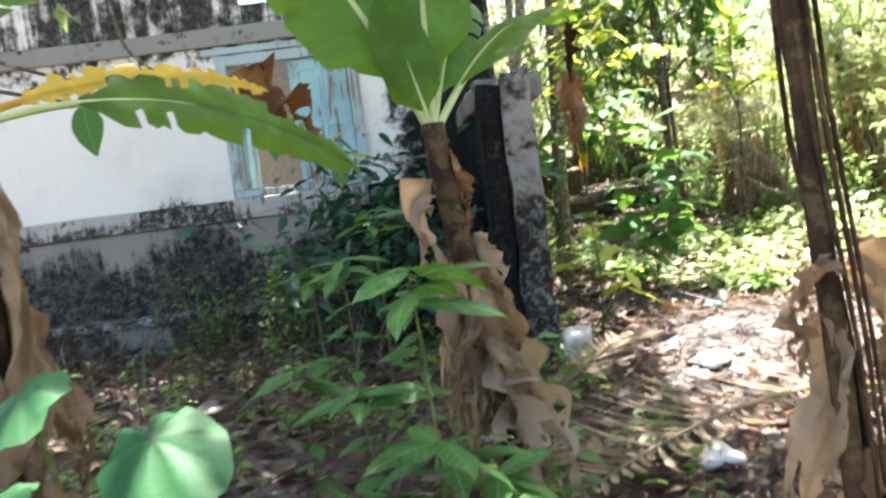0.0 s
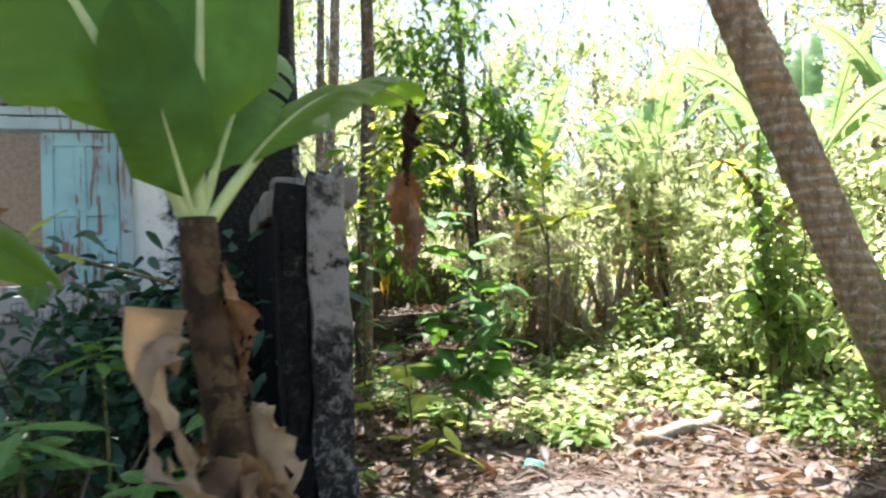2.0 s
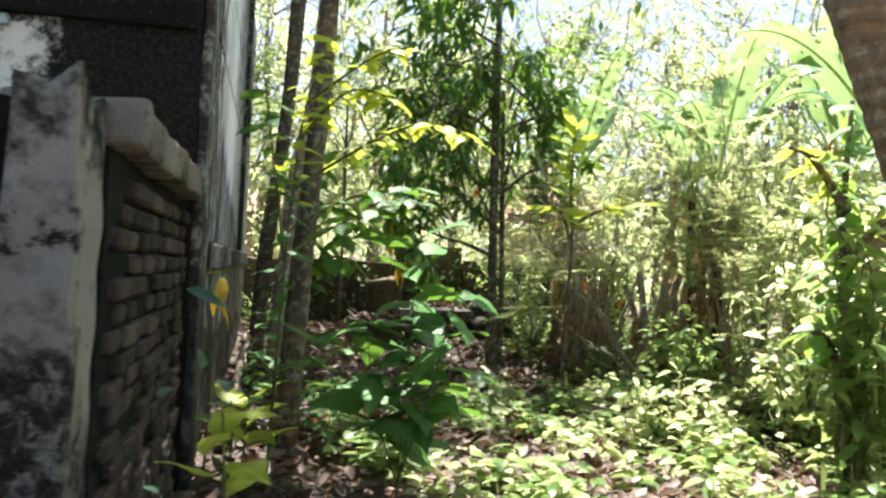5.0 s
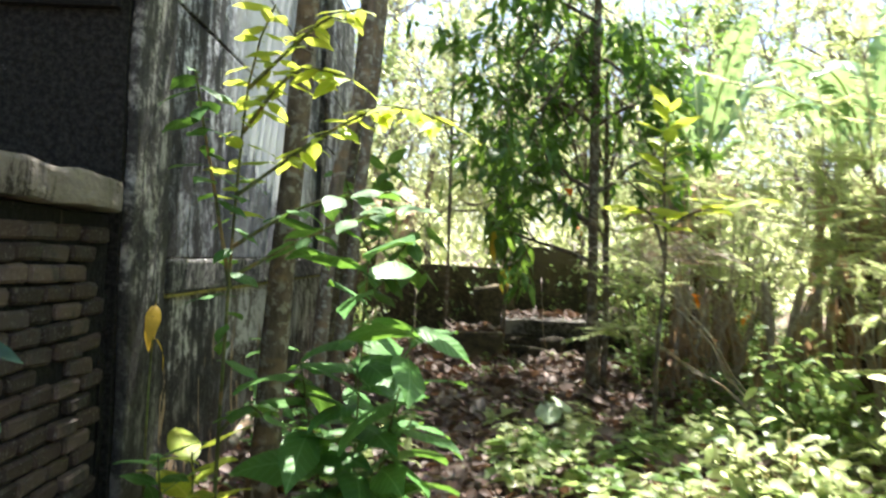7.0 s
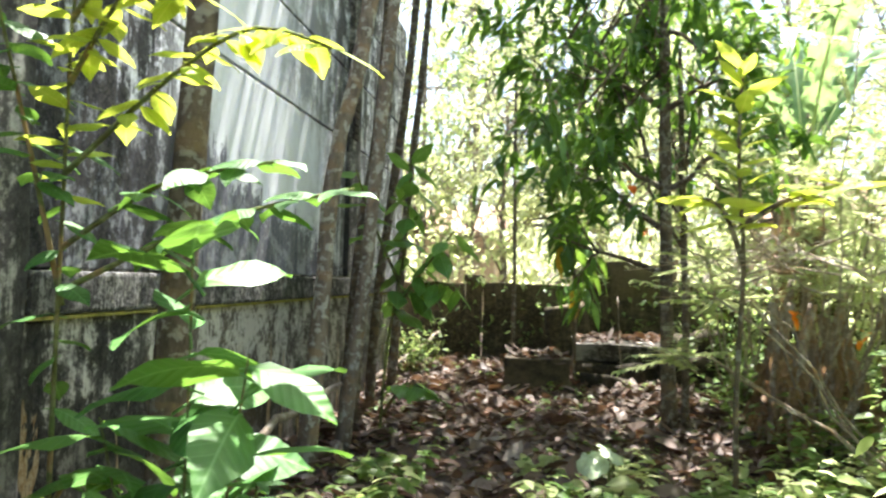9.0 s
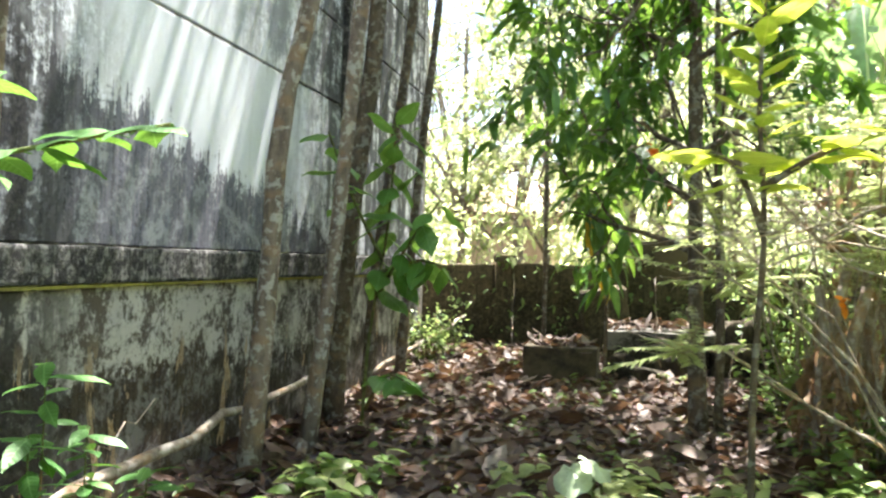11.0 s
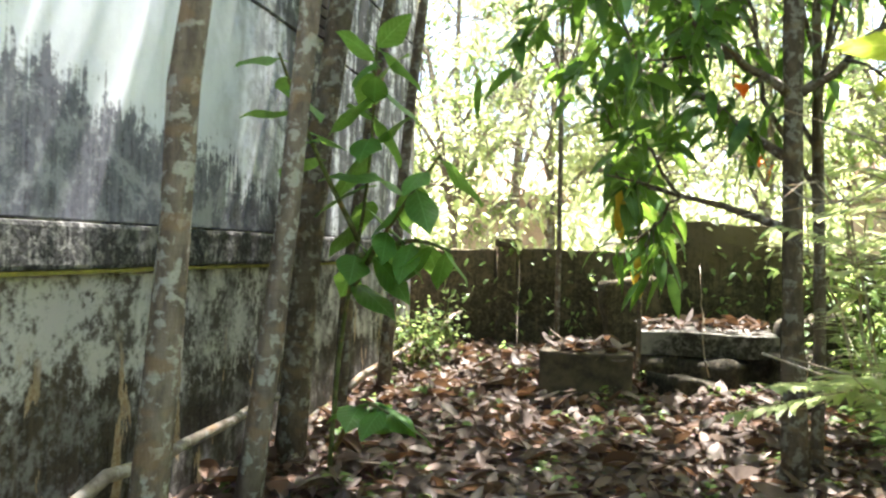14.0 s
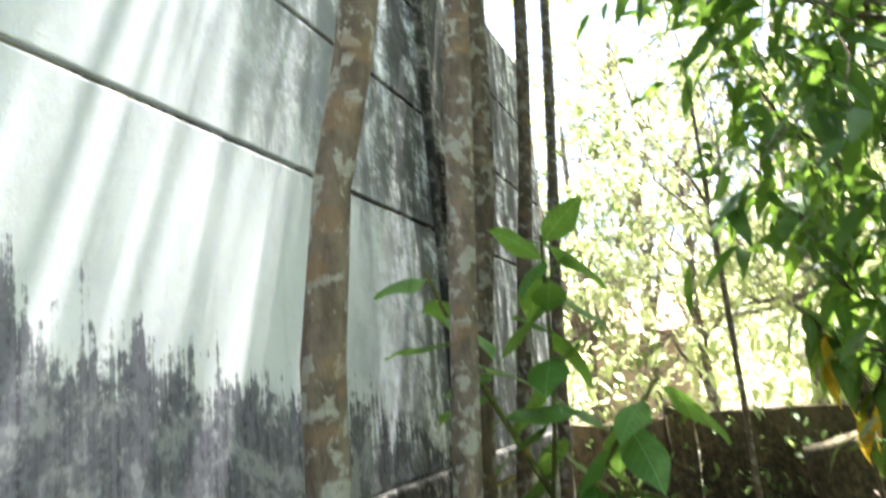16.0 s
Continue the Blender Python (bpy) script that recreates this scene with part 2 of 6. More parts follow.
M_LEAF = leaf_material("fresh_leaf", [(0.045, 0.1, 0.022), (0.07, 0.145, 0.03), (0.11, 0.19, 0.045), (0.17, 0.235, 0.06)], 0.5, (0.5, 0.6, 0.2))
M_LEAF_DARK = leaf_material("mango_leaf", [(0.02, 0.06, 0.014), (0.035, 0.1, 0.022), (0.07, 0.15, 0.03), (0.03, 0.085, 0.02)], 0.4, (0.3, 0.5, 0.05), 0.38)
# backlight and haze of the far greens are put into these pale colours
M_LEAF_LIGHT = leaf_material("backlit_hazy_leaf", [(0.15, 0.22, 0.07), (0.23, 0.3, 0.11), (0.32, 0.375, 0.17), (0.43, 0.46, 0.26)], 0.58, (0.78, 0.82, 0.42), 0.34)
M_LEAF_YELLOW = leaf_material("yellow_green_leaf", [(0.16, 0.26, 0.025), (0.26, 0.35, 0.04), (0.36, 0.4, 0.06)], 0.5, (0.62, 0.66, 0.08), island=False, spots=0.35, veins=0.022)
M_LEAF_PART = leaf_material("broad_leaf", [(0.03, 0.095, 0.02), (0.045, 0.13, 0.025), (0.07, 0.17, 0.03)], 0.28, (0.26, 0.48, 0.05), island=False, rough=0.5, veins=0.03)
M_LEAF_ROUND = leaf_material("round_fresh_leaf", [(0.045, 0.13, 0.025), (0.07, 0.18, 0.035), (0.1, 0.22, 0.05)], 0.42, (0.4, 0.64, 0.09), island=False, rough=0.45, veins=0.032)
M_LEAF_GLOSS = leaf_material("drooping_dark_leaf", [(0.02, 0.065, 0.016), (0.035, 0.1, 0.022), (0.07, 0.15, 0.03)], 0.4, (0.34, 0.52, 0.05), 0.36, island=False, veins=0.02)
# shade and sky sheen of the window shrub are put into these colours
M_LEAF_BLUE = leaf_material("shaded_blue_green_leaf", [(0.012, 0.045, 0.024), (0.02, 0.065, 0.034), (0.035, 0.09, 0.05)], 0.18, (0.1, 0.3, 0.08), 0.4, spec=0.45)
M_YELLOW_DEAD = leaf_material("yellow_dead_leaf", [(0.5, 0.33, 0.03), (0.6, 0.42, 0.06)], 0.45, (0.9, 0.6, 0.05), island=False, spots=0.6)
M_BANANA = leaf_material("banana_leaf", [(0.03, 0.095, 0.016), (0.05, 0.14, 0.02)], 0.5, (0.42, 0.62, 0.04), 0.36, island=False)
# lit copy of the banana leaf: sun and skylight put into the colour
M_BANANA_SUNNY = leaf_material("sunlit_banana_leaf", [(0.06, 0.14, 0.05), (0.1, 0.2, 0.08), (0.08, 0.18, 0.09)], 0.36, (0.5, 0.66, 0.24), 0.3, island=False, spec=0.5)
M_DRY = leaf_material("dry_leaf", [(0.14, 0.085, 0.045), (0.25, 0.175, 0.11), (0.35, 0.27, 0.185)], 0.28, (0.55, 0.33, 0.15), 0.75, island=False, spots=0.8)
M_BROWN_TIP = leaf_material("brown_withered_leaf", [(0.1, 0.045, 0.018), (0.19, 0.1, 0.045), (0.13, 0.06, 0.03)], 0.25, (0.36, 0.15, 0.04), 0.7, island=False, spots=0.6)
M_LITTER = leaf_material("litter_leaf", [(0.036, 0.0208, 0.0144), (0.08, 0.048, 0.032), (0.128, 0.084, 0.06), (0.176, 0.132, 0.104), (0.044, 0.0288, 0.0224), (0.24, 0.2, 0.168), (0.112, 0.0544, 0.0272), (0.064, 0.04, 0.0288)], 0.12, (0.4, 0.2, 0.08), 0.6)


def soil_material():
    m, nt, bsdf = material("leafy_soil")
    v = coords(nt)
    a, b, c = fuzz(nt, v, 1.3, 5.0), fuzz(nt, v, 22.0, 6.0, 0.75), fuzz(nt, v, 90.0, 4.0)
    col = ramp(nt, b, [(0.3, (0.035, 0.024, 0.016)), (0.5, (0.1, 0.07, 0.045)), (0.68, (0.22, 0.165, 0.115))])
    col = mix(nt, step(nt, a, 0.45, 0.68), col, (0.2, 0.16, 0.115))
    vor = node(nt, "TexVoronoi", {"Vector": v, "Scale": 18.0, "Randomness": 1.0}, out=1)
    col = mix(nt, 0.22, col, vor)
    col = mix(nt, 0.6, col, mix(nt, step(nt, c, 0.4, 0.7), (0.1, 0.07, 0.045), (0.3, 0.24, 0.17)))
    nt.links.new(col, bsdf.inputs["Base Color"])
    bsdf.inputs["Roughness"].default_value = 0.95
    bsdf.inputs["Specular IOR Level"].default_value = 0.12
    bump(nt, bsdf, maths(nt, "ADD", b, c), 1.0, 0.03)
    return m


M_SOIL = soil_material()


def weathered(name, paint, mould, low, high, streak=1.0, blotch=0.5, axis="Y", tint=(0.3, 0.27, 0.2), grain=0.6, zones=(), solid=0.0):
    """Old painted plaster. Black mould climbs from low to high in streaks; blotches are spread everywhere;
    zones are (axis, from, to, amount) stretches darkened further, for stains and painted shade alike."""
    m, nt, bsdf = material(name)
    v = coords(nt)
    sc = (1, 16, 0.9) if axis == "Y" else (16, 1, 0.9)
    st = fuzz(nt, coords(nt, sc), 1.0, 5.0, 0.65)
    fine = fuzz(nt, coords(nt, tuple(3.2 * q if q > 1 else q for q in sc)), 1.0, 4.0, 0.6)
    wide = fuzz(nt, coords(nt, tuple(0.4 * q if q > 1 else 0.6 * q for q in sc)), 1.0, 6.0, 0.65, 0.3)
    big = fuzz(nt, v, 1.1, 5.0, 0.6)
    mid = fuzz(nt, v, 5.5, 6.0, 0.68)
    small = fuzz(nt, v, 38.0, 4.0, 0.7)
    pos = node(nt, "SeparateXYZ", {0: node(nt, "NewGeometry")}, out=2)
    lift = maths(nt, "MULTIPLY", maths(nt, "SUBTRACT", st, 0.5), 1.7 * streak)
    lift = maths(nt, "ADD", lift, maths(nt, "MULTIPLY", maths(nt, "SUBTRACT", fine, 0.5), 0.9 * streak))
    lift = maths(nt, "ADD", lift, maths(nt, "MULTIPLY", maths(nt, "SUBTRACT", big, 0.5), 1.6))
    edge = maths(nt, "SUBTRACT", pos, lift)
    dark = maths(nt, "SUBTRACT", 1.0, step(nt, edge, low, high))
    whole = maths(nt, "MULTIPLY", dark, solid)
    dark = maths(nt, "MULTIPLY", dark, step(nt, maths(nt, "ADD", mid, maths(nt, "MULTIPLY", fine, 0.4)), 0.42, 0.72))
    n16 = fuzz(nt, v, 17.0, 6.0, 0.75, 0.6)
    dark = maths(nt, "MULTIPLY", dark, maths(nt, "ADD", 0.5, maths(nt, "MULTIPLY", step(nt, n16, 0.36, 0.56), 0.5)))
    spots = maths(nt, "MULTIPLY", maths(nt, "MULTIPLY", step(nt, mid, 0.52, 0.66), step(nt, n16, 0.4, 0.58)), blotch)
    dark = maths(nt, "MAXIMUM", maths(nt, "MAXIMUM", dark, whole), spots)
    zone_dark = 0.0
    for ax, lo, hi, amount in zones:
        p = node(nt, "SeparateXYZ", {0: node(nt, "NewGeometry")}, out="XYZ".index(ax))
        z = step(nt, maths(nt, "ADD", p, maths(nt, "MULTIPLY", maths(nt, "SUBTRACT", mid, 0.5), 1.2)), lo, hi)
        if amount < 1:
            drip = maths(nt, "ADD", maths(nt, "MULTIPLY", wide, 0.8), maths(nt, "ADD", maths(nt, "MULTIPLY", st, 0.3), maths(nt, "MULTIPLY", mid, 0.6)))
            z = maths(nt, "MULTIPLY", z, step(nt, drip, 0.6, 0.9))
        zone_dark = maths(nt, "MAXIMUM", zone_dark, maths(nt, "MULTIPLY", z, amount))
    col = mix(nt, step(nt, big, 0.4, 0.7), paint, tuple(c * 0.82 for c in paint))
    col = mix(nt, maths(nt, "MULTIPLY", step(nt, fine, 0.55, 0.8), 0.35), col, tint)
    col = mix(nt, maths(nt, "MULTIPLY", step(nt, small, 0.55, 0.8), 0.25), col, tint)
    black = mix(nt, step(nt, small, 0.3, 0.7), mould, tuple(c * 2.4 + 0.006 for c in mould))
    dark = step(nt, maths(nt, "ADD", dark, maths(nt, "MULTIPLY", maths(nt, "SUBTRACT", n16, 0.5), 0.7)), 0.08, 0.98)
    col = mix(nt, dark, col, black)
    # zones go near-black: mould, and shade painted in near the corner
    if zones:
        col = mix(nt, step(nt, maths(nt, "ADD", zone_dark, maths(nt, "MULTIPLY", maths(nt, "SUBTRACT", n16, 0.5), 0.5)), 0.1, 0.9), col, mix(nt, step(nt, small, 0.35, 0.7), (0.009, 0.009, 0.008), (0.03, 0.029, 0.026)))
    nt.links.new(col, bsdf.inputs["Base Color"])
    bsdf.inputs["Roughness"].default_value = 0.88
    bsdf.inputs["Specular IOR Level"].default_value = 0.12
    bump(nt, bsdf, maths(nt, "ADD", maths(nt, "MULTIPLY", n16, 0.8), small), grain, 0.016)
    return m




def mouldy_wall(name, paint, light, dark, edge, slope, drip, grime, zones=(), ochre=0.0, grain=0.4):
    """Side wall paint. Mould fills the wall up to a ragged, dripping edge that sinks along y; zones are
    (y from, y to, z from, z to, amount) stretches of near-black runs, mould and painted shade; ochre adds tan patches
    near the ground."""
    m, nt, bsdf = material(name)
    v = coords(nt)
    at = node(nt, "NewGeometry")
    y, z = (node(nt, "SeparateXYZ", {0: at}, out=i) for i in (1, 2))
    runs = fuzz(nt, coords(nt, (1, 30, 0.55)), 1.0, 4.0, 0.6)
    wide = fuzz(nt, coords(nt, (1, 7, 0.4)), 1.0, 6.0, 0.65, 0.4)
    big, mid = fuzz(nt, v, 0.9, 4.0, 0.55), fuzz(nt, v, 4.2, 7.0, 0.7, 0.3)
    fine, speck = fuzz(nt, v, 24.0, 6.0, 0.75), fuzz(nt, v, 75.0, 4.0, 0.7)

    def off(n, k):
        return maths(nt, "MULTIPLY", maths(nt, "SUBTRACT", n, 0.5), k)

    top = maths(nt, "ADD", edge, maths(nt, "MULTIPLY", maths(nt, "SUBTRACT", 6.5, y), slope))
    for n, k in ((runs, 1.5 * drip), (wide, 1.4 * drip), (big, 0.5), (mid, 0.6), (fine, 0.45)):
        top = maths(nt, "ADD", top, off(n, k))
    inside = maths(nt, "SUBTRACT", 1.0, step(nt, maths(nt, "SUBTRACT", z, top), -0.07, 0.05))
    tone = maths(nt, "ADD", maths(nt, "MULTIPLY", mid, 0.6), maths(nt, "MULTIPLY", fine, 0.4))
    dense = maths(nt, "MULTIPLY", inside, maths(nt, "ADD", 0.62, maths(nt, "MULTIPLY", step(nt, tone, 0.43, 0.54), 0.38)))
    dirt = maths(nt, "MULTIPLY", step(nt, maths(nt, "ADD", mid, off(fine, 0.7)), 0.44, 0.6), grime)
    col = mix(nt, step(nt, big, 0.4, 0.7), paint, tuple(c * 0.88 for c in paint))
    col = mix(nt, maths(nt, "MULTIPLY", step(nt, speck, 0.6, 0.75), 0.2), col, (0.3, 0.27, 0.22))
    col = mix(nt, maths(nt, "MULTIPLY", step(nt, wide, 0.5, 0.75), 0.25), col, (0.42, 0.4, 0.37))
    shade = mix(nt, step(nt, maths(nt, "ADD", maths(nt, "MULTIPLY", fine, 0.45), maths(nt, "ADD", maths(nt, "MULTIPLY", runs, 0.25), maths(nt, "MULTIPLY", mid, 0.3))), 0.44, 0.57), dark, light)
    col = mix(nt, maths(nt, "MAXIMUM", dense, dirt), col, shade)
    for y0, y1, z0, z1, amount in zones:
        k = maths(nt, "MULTIPLY", step(nt, maths(nt, "ADD", y, off(mid, 1.4)), y0, y1), step(nt, maths(nt, "ADD", z, off(runs, 0.6)), z0, z1))
        flow = maths(nt, "ADD", maths(nt, "MULTIPLY", wide, 0.36), maths(nt, "MULTIPLY", tone, 0.64))
        k = maths(nt, "MULTIPLY", maths(nt, "MULTIPLY", k, step(nt, flow, 0.41, 0.52)), amount)
        col = mix(nt, k, col, mix(nt, step(nt, fine, 0.4, 0.65), (0.012, 0.012, 0.012), (0.06, 0.058, 0.055)))
    if ochre:
        # tall tan patches from noise, fading out above 0.7 m
        tall = fuzz(nt, coords(nt, (3, 3.2, 0.8)), 1.6, 5.0, 0.65, 0.5)
        bare = maths(nt, "MULTIPLY", step(nt, tall, 0.585, 0.61), maths(nt, "SUBTRACT", 1.0, step(nt, z, 0.7, 1.0)))
        col = mix(nt, maths(nt, "MULTIPLY", bare, ochre), col, mix(nt, step(nt, fine, 0.35, 0.65), (0.26, 0.16, 0.075), (0.45, 0.36, 0.25)))
    nt.links.new(col, bsdf.inputs["Base Color"])
    bsdf.inputs["Roughness"].default_value = 0.85
    bsdf.inputs["Specular IOR Level"].default_value = 0.12
    bump(nt, bsdf, maths(nt, "ADD", fine, maths(nt, "MULTIPLY", speck, 0.5)), grain, 0.012)
    return m


WHITE = (0.745, 0.765, 0.82)
# first zone of panel and plinth: mould runs deepened by painted corner shade
M_PANEL = mouldy_wall("painted_panel", WHITE, (0.18, 0.18, 0.215), (0.035, 0.035, 0.043), 2.17, 0.2, 0.4, 0.06,
                      zones=((6.6, 5.4, 0.0, 0.5, 0.98), (7.2, 8.2, 2.75, 3.0, 0.6), (8.2, 9.6, 0.0, 0.5, 0.85)), grain=0.15)
M_BASE = mouldy_wall("stained_plinth", (0.52, 0.5, 0.475), (0.075, 0.058, 0.04), (0.012, 0.009, 0.006), 0.76, 0.05, 0.2, 0.9,
                     zones=((6.5, 5.3, -0.5, 0.0, 0.98), (7.0, 8.2, -0.5, 0.0, 0.5)), ochre=0.9, grain=0.6)
M_FOOT = weathered("stained_footing", (0.27, 0.255, 0.23), (0.014, 0.013, 0.011), 0.72, 1.05, 0.3, 0.9, axis="X", solid=0.72)
M_BAND = weathered("stained_band", (0.27, 0.265, 0.25), (0.018, 0.018, 0.017), 1.3, 2.2, 0.6, 0.9, solid=0.35)
# darkened all over: mould runs, with the corner's shade in the colour
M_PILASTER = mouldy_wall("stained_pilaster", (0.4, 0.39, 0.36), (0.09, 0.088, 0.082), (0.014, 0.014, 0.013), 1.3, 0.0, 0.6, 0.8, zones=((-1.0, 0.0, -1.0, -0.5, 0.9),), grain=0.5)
# the X zone paints the dark corner: mould and deep shade together
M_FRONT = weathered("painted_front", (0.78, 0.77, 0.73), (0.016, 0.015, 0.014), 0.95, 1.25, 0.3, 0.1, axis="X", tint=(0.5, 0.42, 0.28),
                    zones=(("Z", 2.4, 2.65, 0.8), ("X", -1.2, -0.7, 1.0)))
M_LEDGE = weathered("stained_ledge", (0.42, 0.405, 0.38), (0.025, 0.023, 0.02), 1.15, 1.4, 0.4, 0.95, axis="X", solid=0.25)
M_COPING = weathered("blotched_coping", (0.22, 0.2, 0.175), (0.018, 0.016, 0.013), 1.2, 1.9, 0.6, 0.95, tint=(0.15, 0.12, 0.08), grain=0.9)
M_CONCRETE = weathered("mossy_concrete", (0.25, 0.235, 0.21), (0.02, 0.019, 0.015), 0.35, 0.8, 0.7, 0.9, tint=(0.2, 0.17, 0.1))
# near-black: mould plus the yard's deep shade, both in the colour
M_BLACKENED = weathered("mouldy_shaded_plaster", (0.011, 0.011, 0.01), (0.004, 0.004, 0.004), 1.2, 2.4, 0.6, 0.9)
M_PILLAR = weathered("mouldy_pillar", (0.3, 0.285, 0.26), (0.012, 0.011, 0.01), 0.45, 1.1, 0.7, 0.95, tint=(0.12, 0.1, 0.07), grain=0.9, zones=(("Z", 1.3, 1.8, 0.85),))
M_FENCE = weathered("mossy_fence_stone", (0.13, 0.105, 0.065), (0.022, 0.02, 0.012), 0.6, 2.0, 0.6, 0.7, axis="X", tint=(0.12, 0.1, 0.05))


def brick_material():
    m, nt, bsdf = material("old_brick")
    rnd = node(nt, "ObjectInfo", out=5)
    col = ramp(nt, rnd, [(0.0, (0.03, 0.025, 0.022)), (0.5, (0.06, 0.045, 0.038)), (0.8, (0.11, 0.085, 0.07)), (1.0, (0.04, 0.035, 0.032))])
    v = coords(nt)
    a, b = fuzz(nt, v, 6.0, 5.0), fuzz(nt, v, 60.0, 5.0, 0.7)
    col = mix(nt, step(nt, a, 0.48, 0.68), col, (0.05, 0.047, 0.042))
    col = mix(nt, maths(nt, "MULTIPLY", step(nt, b, 0.55, 0.75), 0.5), col, (0.34, 0.31, 0.28))
    nt.links.new(col, bsdf.inputs["Base Color"])
    bsdf.inputs["Roughness"].default_value = 0.93
    bsdf.inputs["Specular IOR Level"].default_value = 0.12
    bump(nt, bsdf, b, 0.8, 0.01)
    return m


M_BRICK = brick_material()


def peeling_paint(name, paint, wood):
    m, nt, bsdf = material(name)
    st = fuzz(nt, coords(nt, (24, 24, 1.6)), 1.0, 4.0, 0.6)
    big = fuzz(nt, coords(nt), 2.6, 3.0)
    f = step(nt, maths(nt, "ADD", st, maths(nt, "MULTIPLY", big, 0.5)), 0.83, 0.87)
    col = mix(nt, f, mix(nt, step(nt, big, 0.4, 0.7), paint, tuple(c * 0.75 for c in paint)), wood)
    nt.links.new(col, bsdf.inputs["Base Color"])
    bsdf.inputs["Roughness"].default_value = 0.65
    bump(nt, bsdf, maths(nt, "SUBTRACT", st, f), 0.5, 0.004)
    return m


M_BLUE = peeling_paint("peeling_blue_paint", (0.3, 0.52, 0.55), (0.2, 0.12, 0.09))
M_FRAME = peeling_paint("faded_blue_grey_paint", (0.36, 0.46, 0.48), (0.2, 0.17, 0.14))


def plain(name, color, rough=0.8, vary=0.3, scale=20.0, metal=0.0):
    m, nt, bsdf = material(name)
    n = fuzz(nt, coords(nt), scale, 5.0, 0.65)
    col = mix(nt, step(nt, n, 0.35, 0.7), color, tuple(c * (1 - vary) for c in color))
    nt.links.new(col, bsdf.inputs["Base Color"])
    bsdf.inputs["Roughness"].default_value = rough
    bsdf.inputs["Metallic"].default_value = metal
    bump(nt, bsdf, n, 0.4, 0.01)
    return m


M_MOSS = plain("dry_moss", (0.3, 0.27, 0.07), 0.95, 0.5, 12.0)
# even dark plaster; the dimness of the rooms is put into its colour
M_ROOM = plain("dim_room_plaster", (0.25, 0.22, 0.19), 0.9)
M_ROOF = plain("rusty_roof", (0.34, 0.2, 0.13), 0.8, 0.5, 6.0)
M_TILE_WALL = plain("far_house_wall", (0.55, 0.42, 0.34), 0.85, 0.3, 3.0)
M_STONE = weathered("field_stone", (0.1, 0.082, 0.058), (0.018, 0.016, 0.011), 0.3, 1.2, 0.4, 0.9, axis="X")
M_BLOCK = plain("earthy_block", (0.105, 0.082, 0.05), 0.95, 0.7, 7.0)
M_PALE_STONE = plain("pale_stone", (0.48, 0.45, 0.4), 0.9, 0.3, 14.0)
M_PLASTIC = plain("white_plastic_bag", (0.75, 0.76, 0.78), 0.35, 0.15, 30.0)
M_GREEN_PLASTIC = plain("green_plastic", (0.03, 0.42, 0.3), 0.4, 0.2, 30.0)
M_ASH = plain("ash_heap", (0.12, 0.1, 0.09), 0.95, 0.6, 26.0)
M_ORANGE = leaf_material("orange_petal", [(0.8, 0.16, 0.02), (0.85, 0.3, 0.03)], 0.4, (0.9, 0.3, 0.05), island=False)


# ---- ground ----
def build_ground():
    xs = np.concatenate([[-400, -150, -60, -30, -18], np.arange(-12, 14.01, 0.16), [18, 26, 40, 70, 150, 400]])
    ys = np.concatenate([[-400, -150, -60, -30, -14], np.arange(-8, 20.01, 0.16), [24, 30, 45, 80, 150, 400]])
    X, Y = np.meshgrid(xs, ys, indexing="ij")
    Z = ground_z(X, Y)
    near = (np.abs(X) < 14) & (Y > -9) & (Y < 21)
    rs = np.random.RandomState(3)
    for k in range(28):
        fx, fy, ph = rs.normal(0, 1.6), rs.normal(0, 1.6), rs.uniform(0, 7)
        Z = Z + np.where(near, 0.0035 * np.sin(X * fx + Y * fy + ph), 0)
    Z = Z + np.where(near, rs.normal(0, 0.006, Z.shape) - 0.014, 0)
    n, m = len(xs), len(ys)
    i, j = np.meshgrid(np.arange(n - 1), np.arange(m - 1), indexing="ij")
    q = np.stack([i * m + j, (i + 1) * m + j, (i + 1) * m + j + 1, i * m + j + 1], -1).reshape(-1, 4)
    g = Geo()
    g.add(np.stack([X, Y, Z], -1), [q])
    tagged(g.ob("ground", M_SOIL), "brown earth strewn with dry leaves and twigs", "ground", kind="structure")


build_ground()


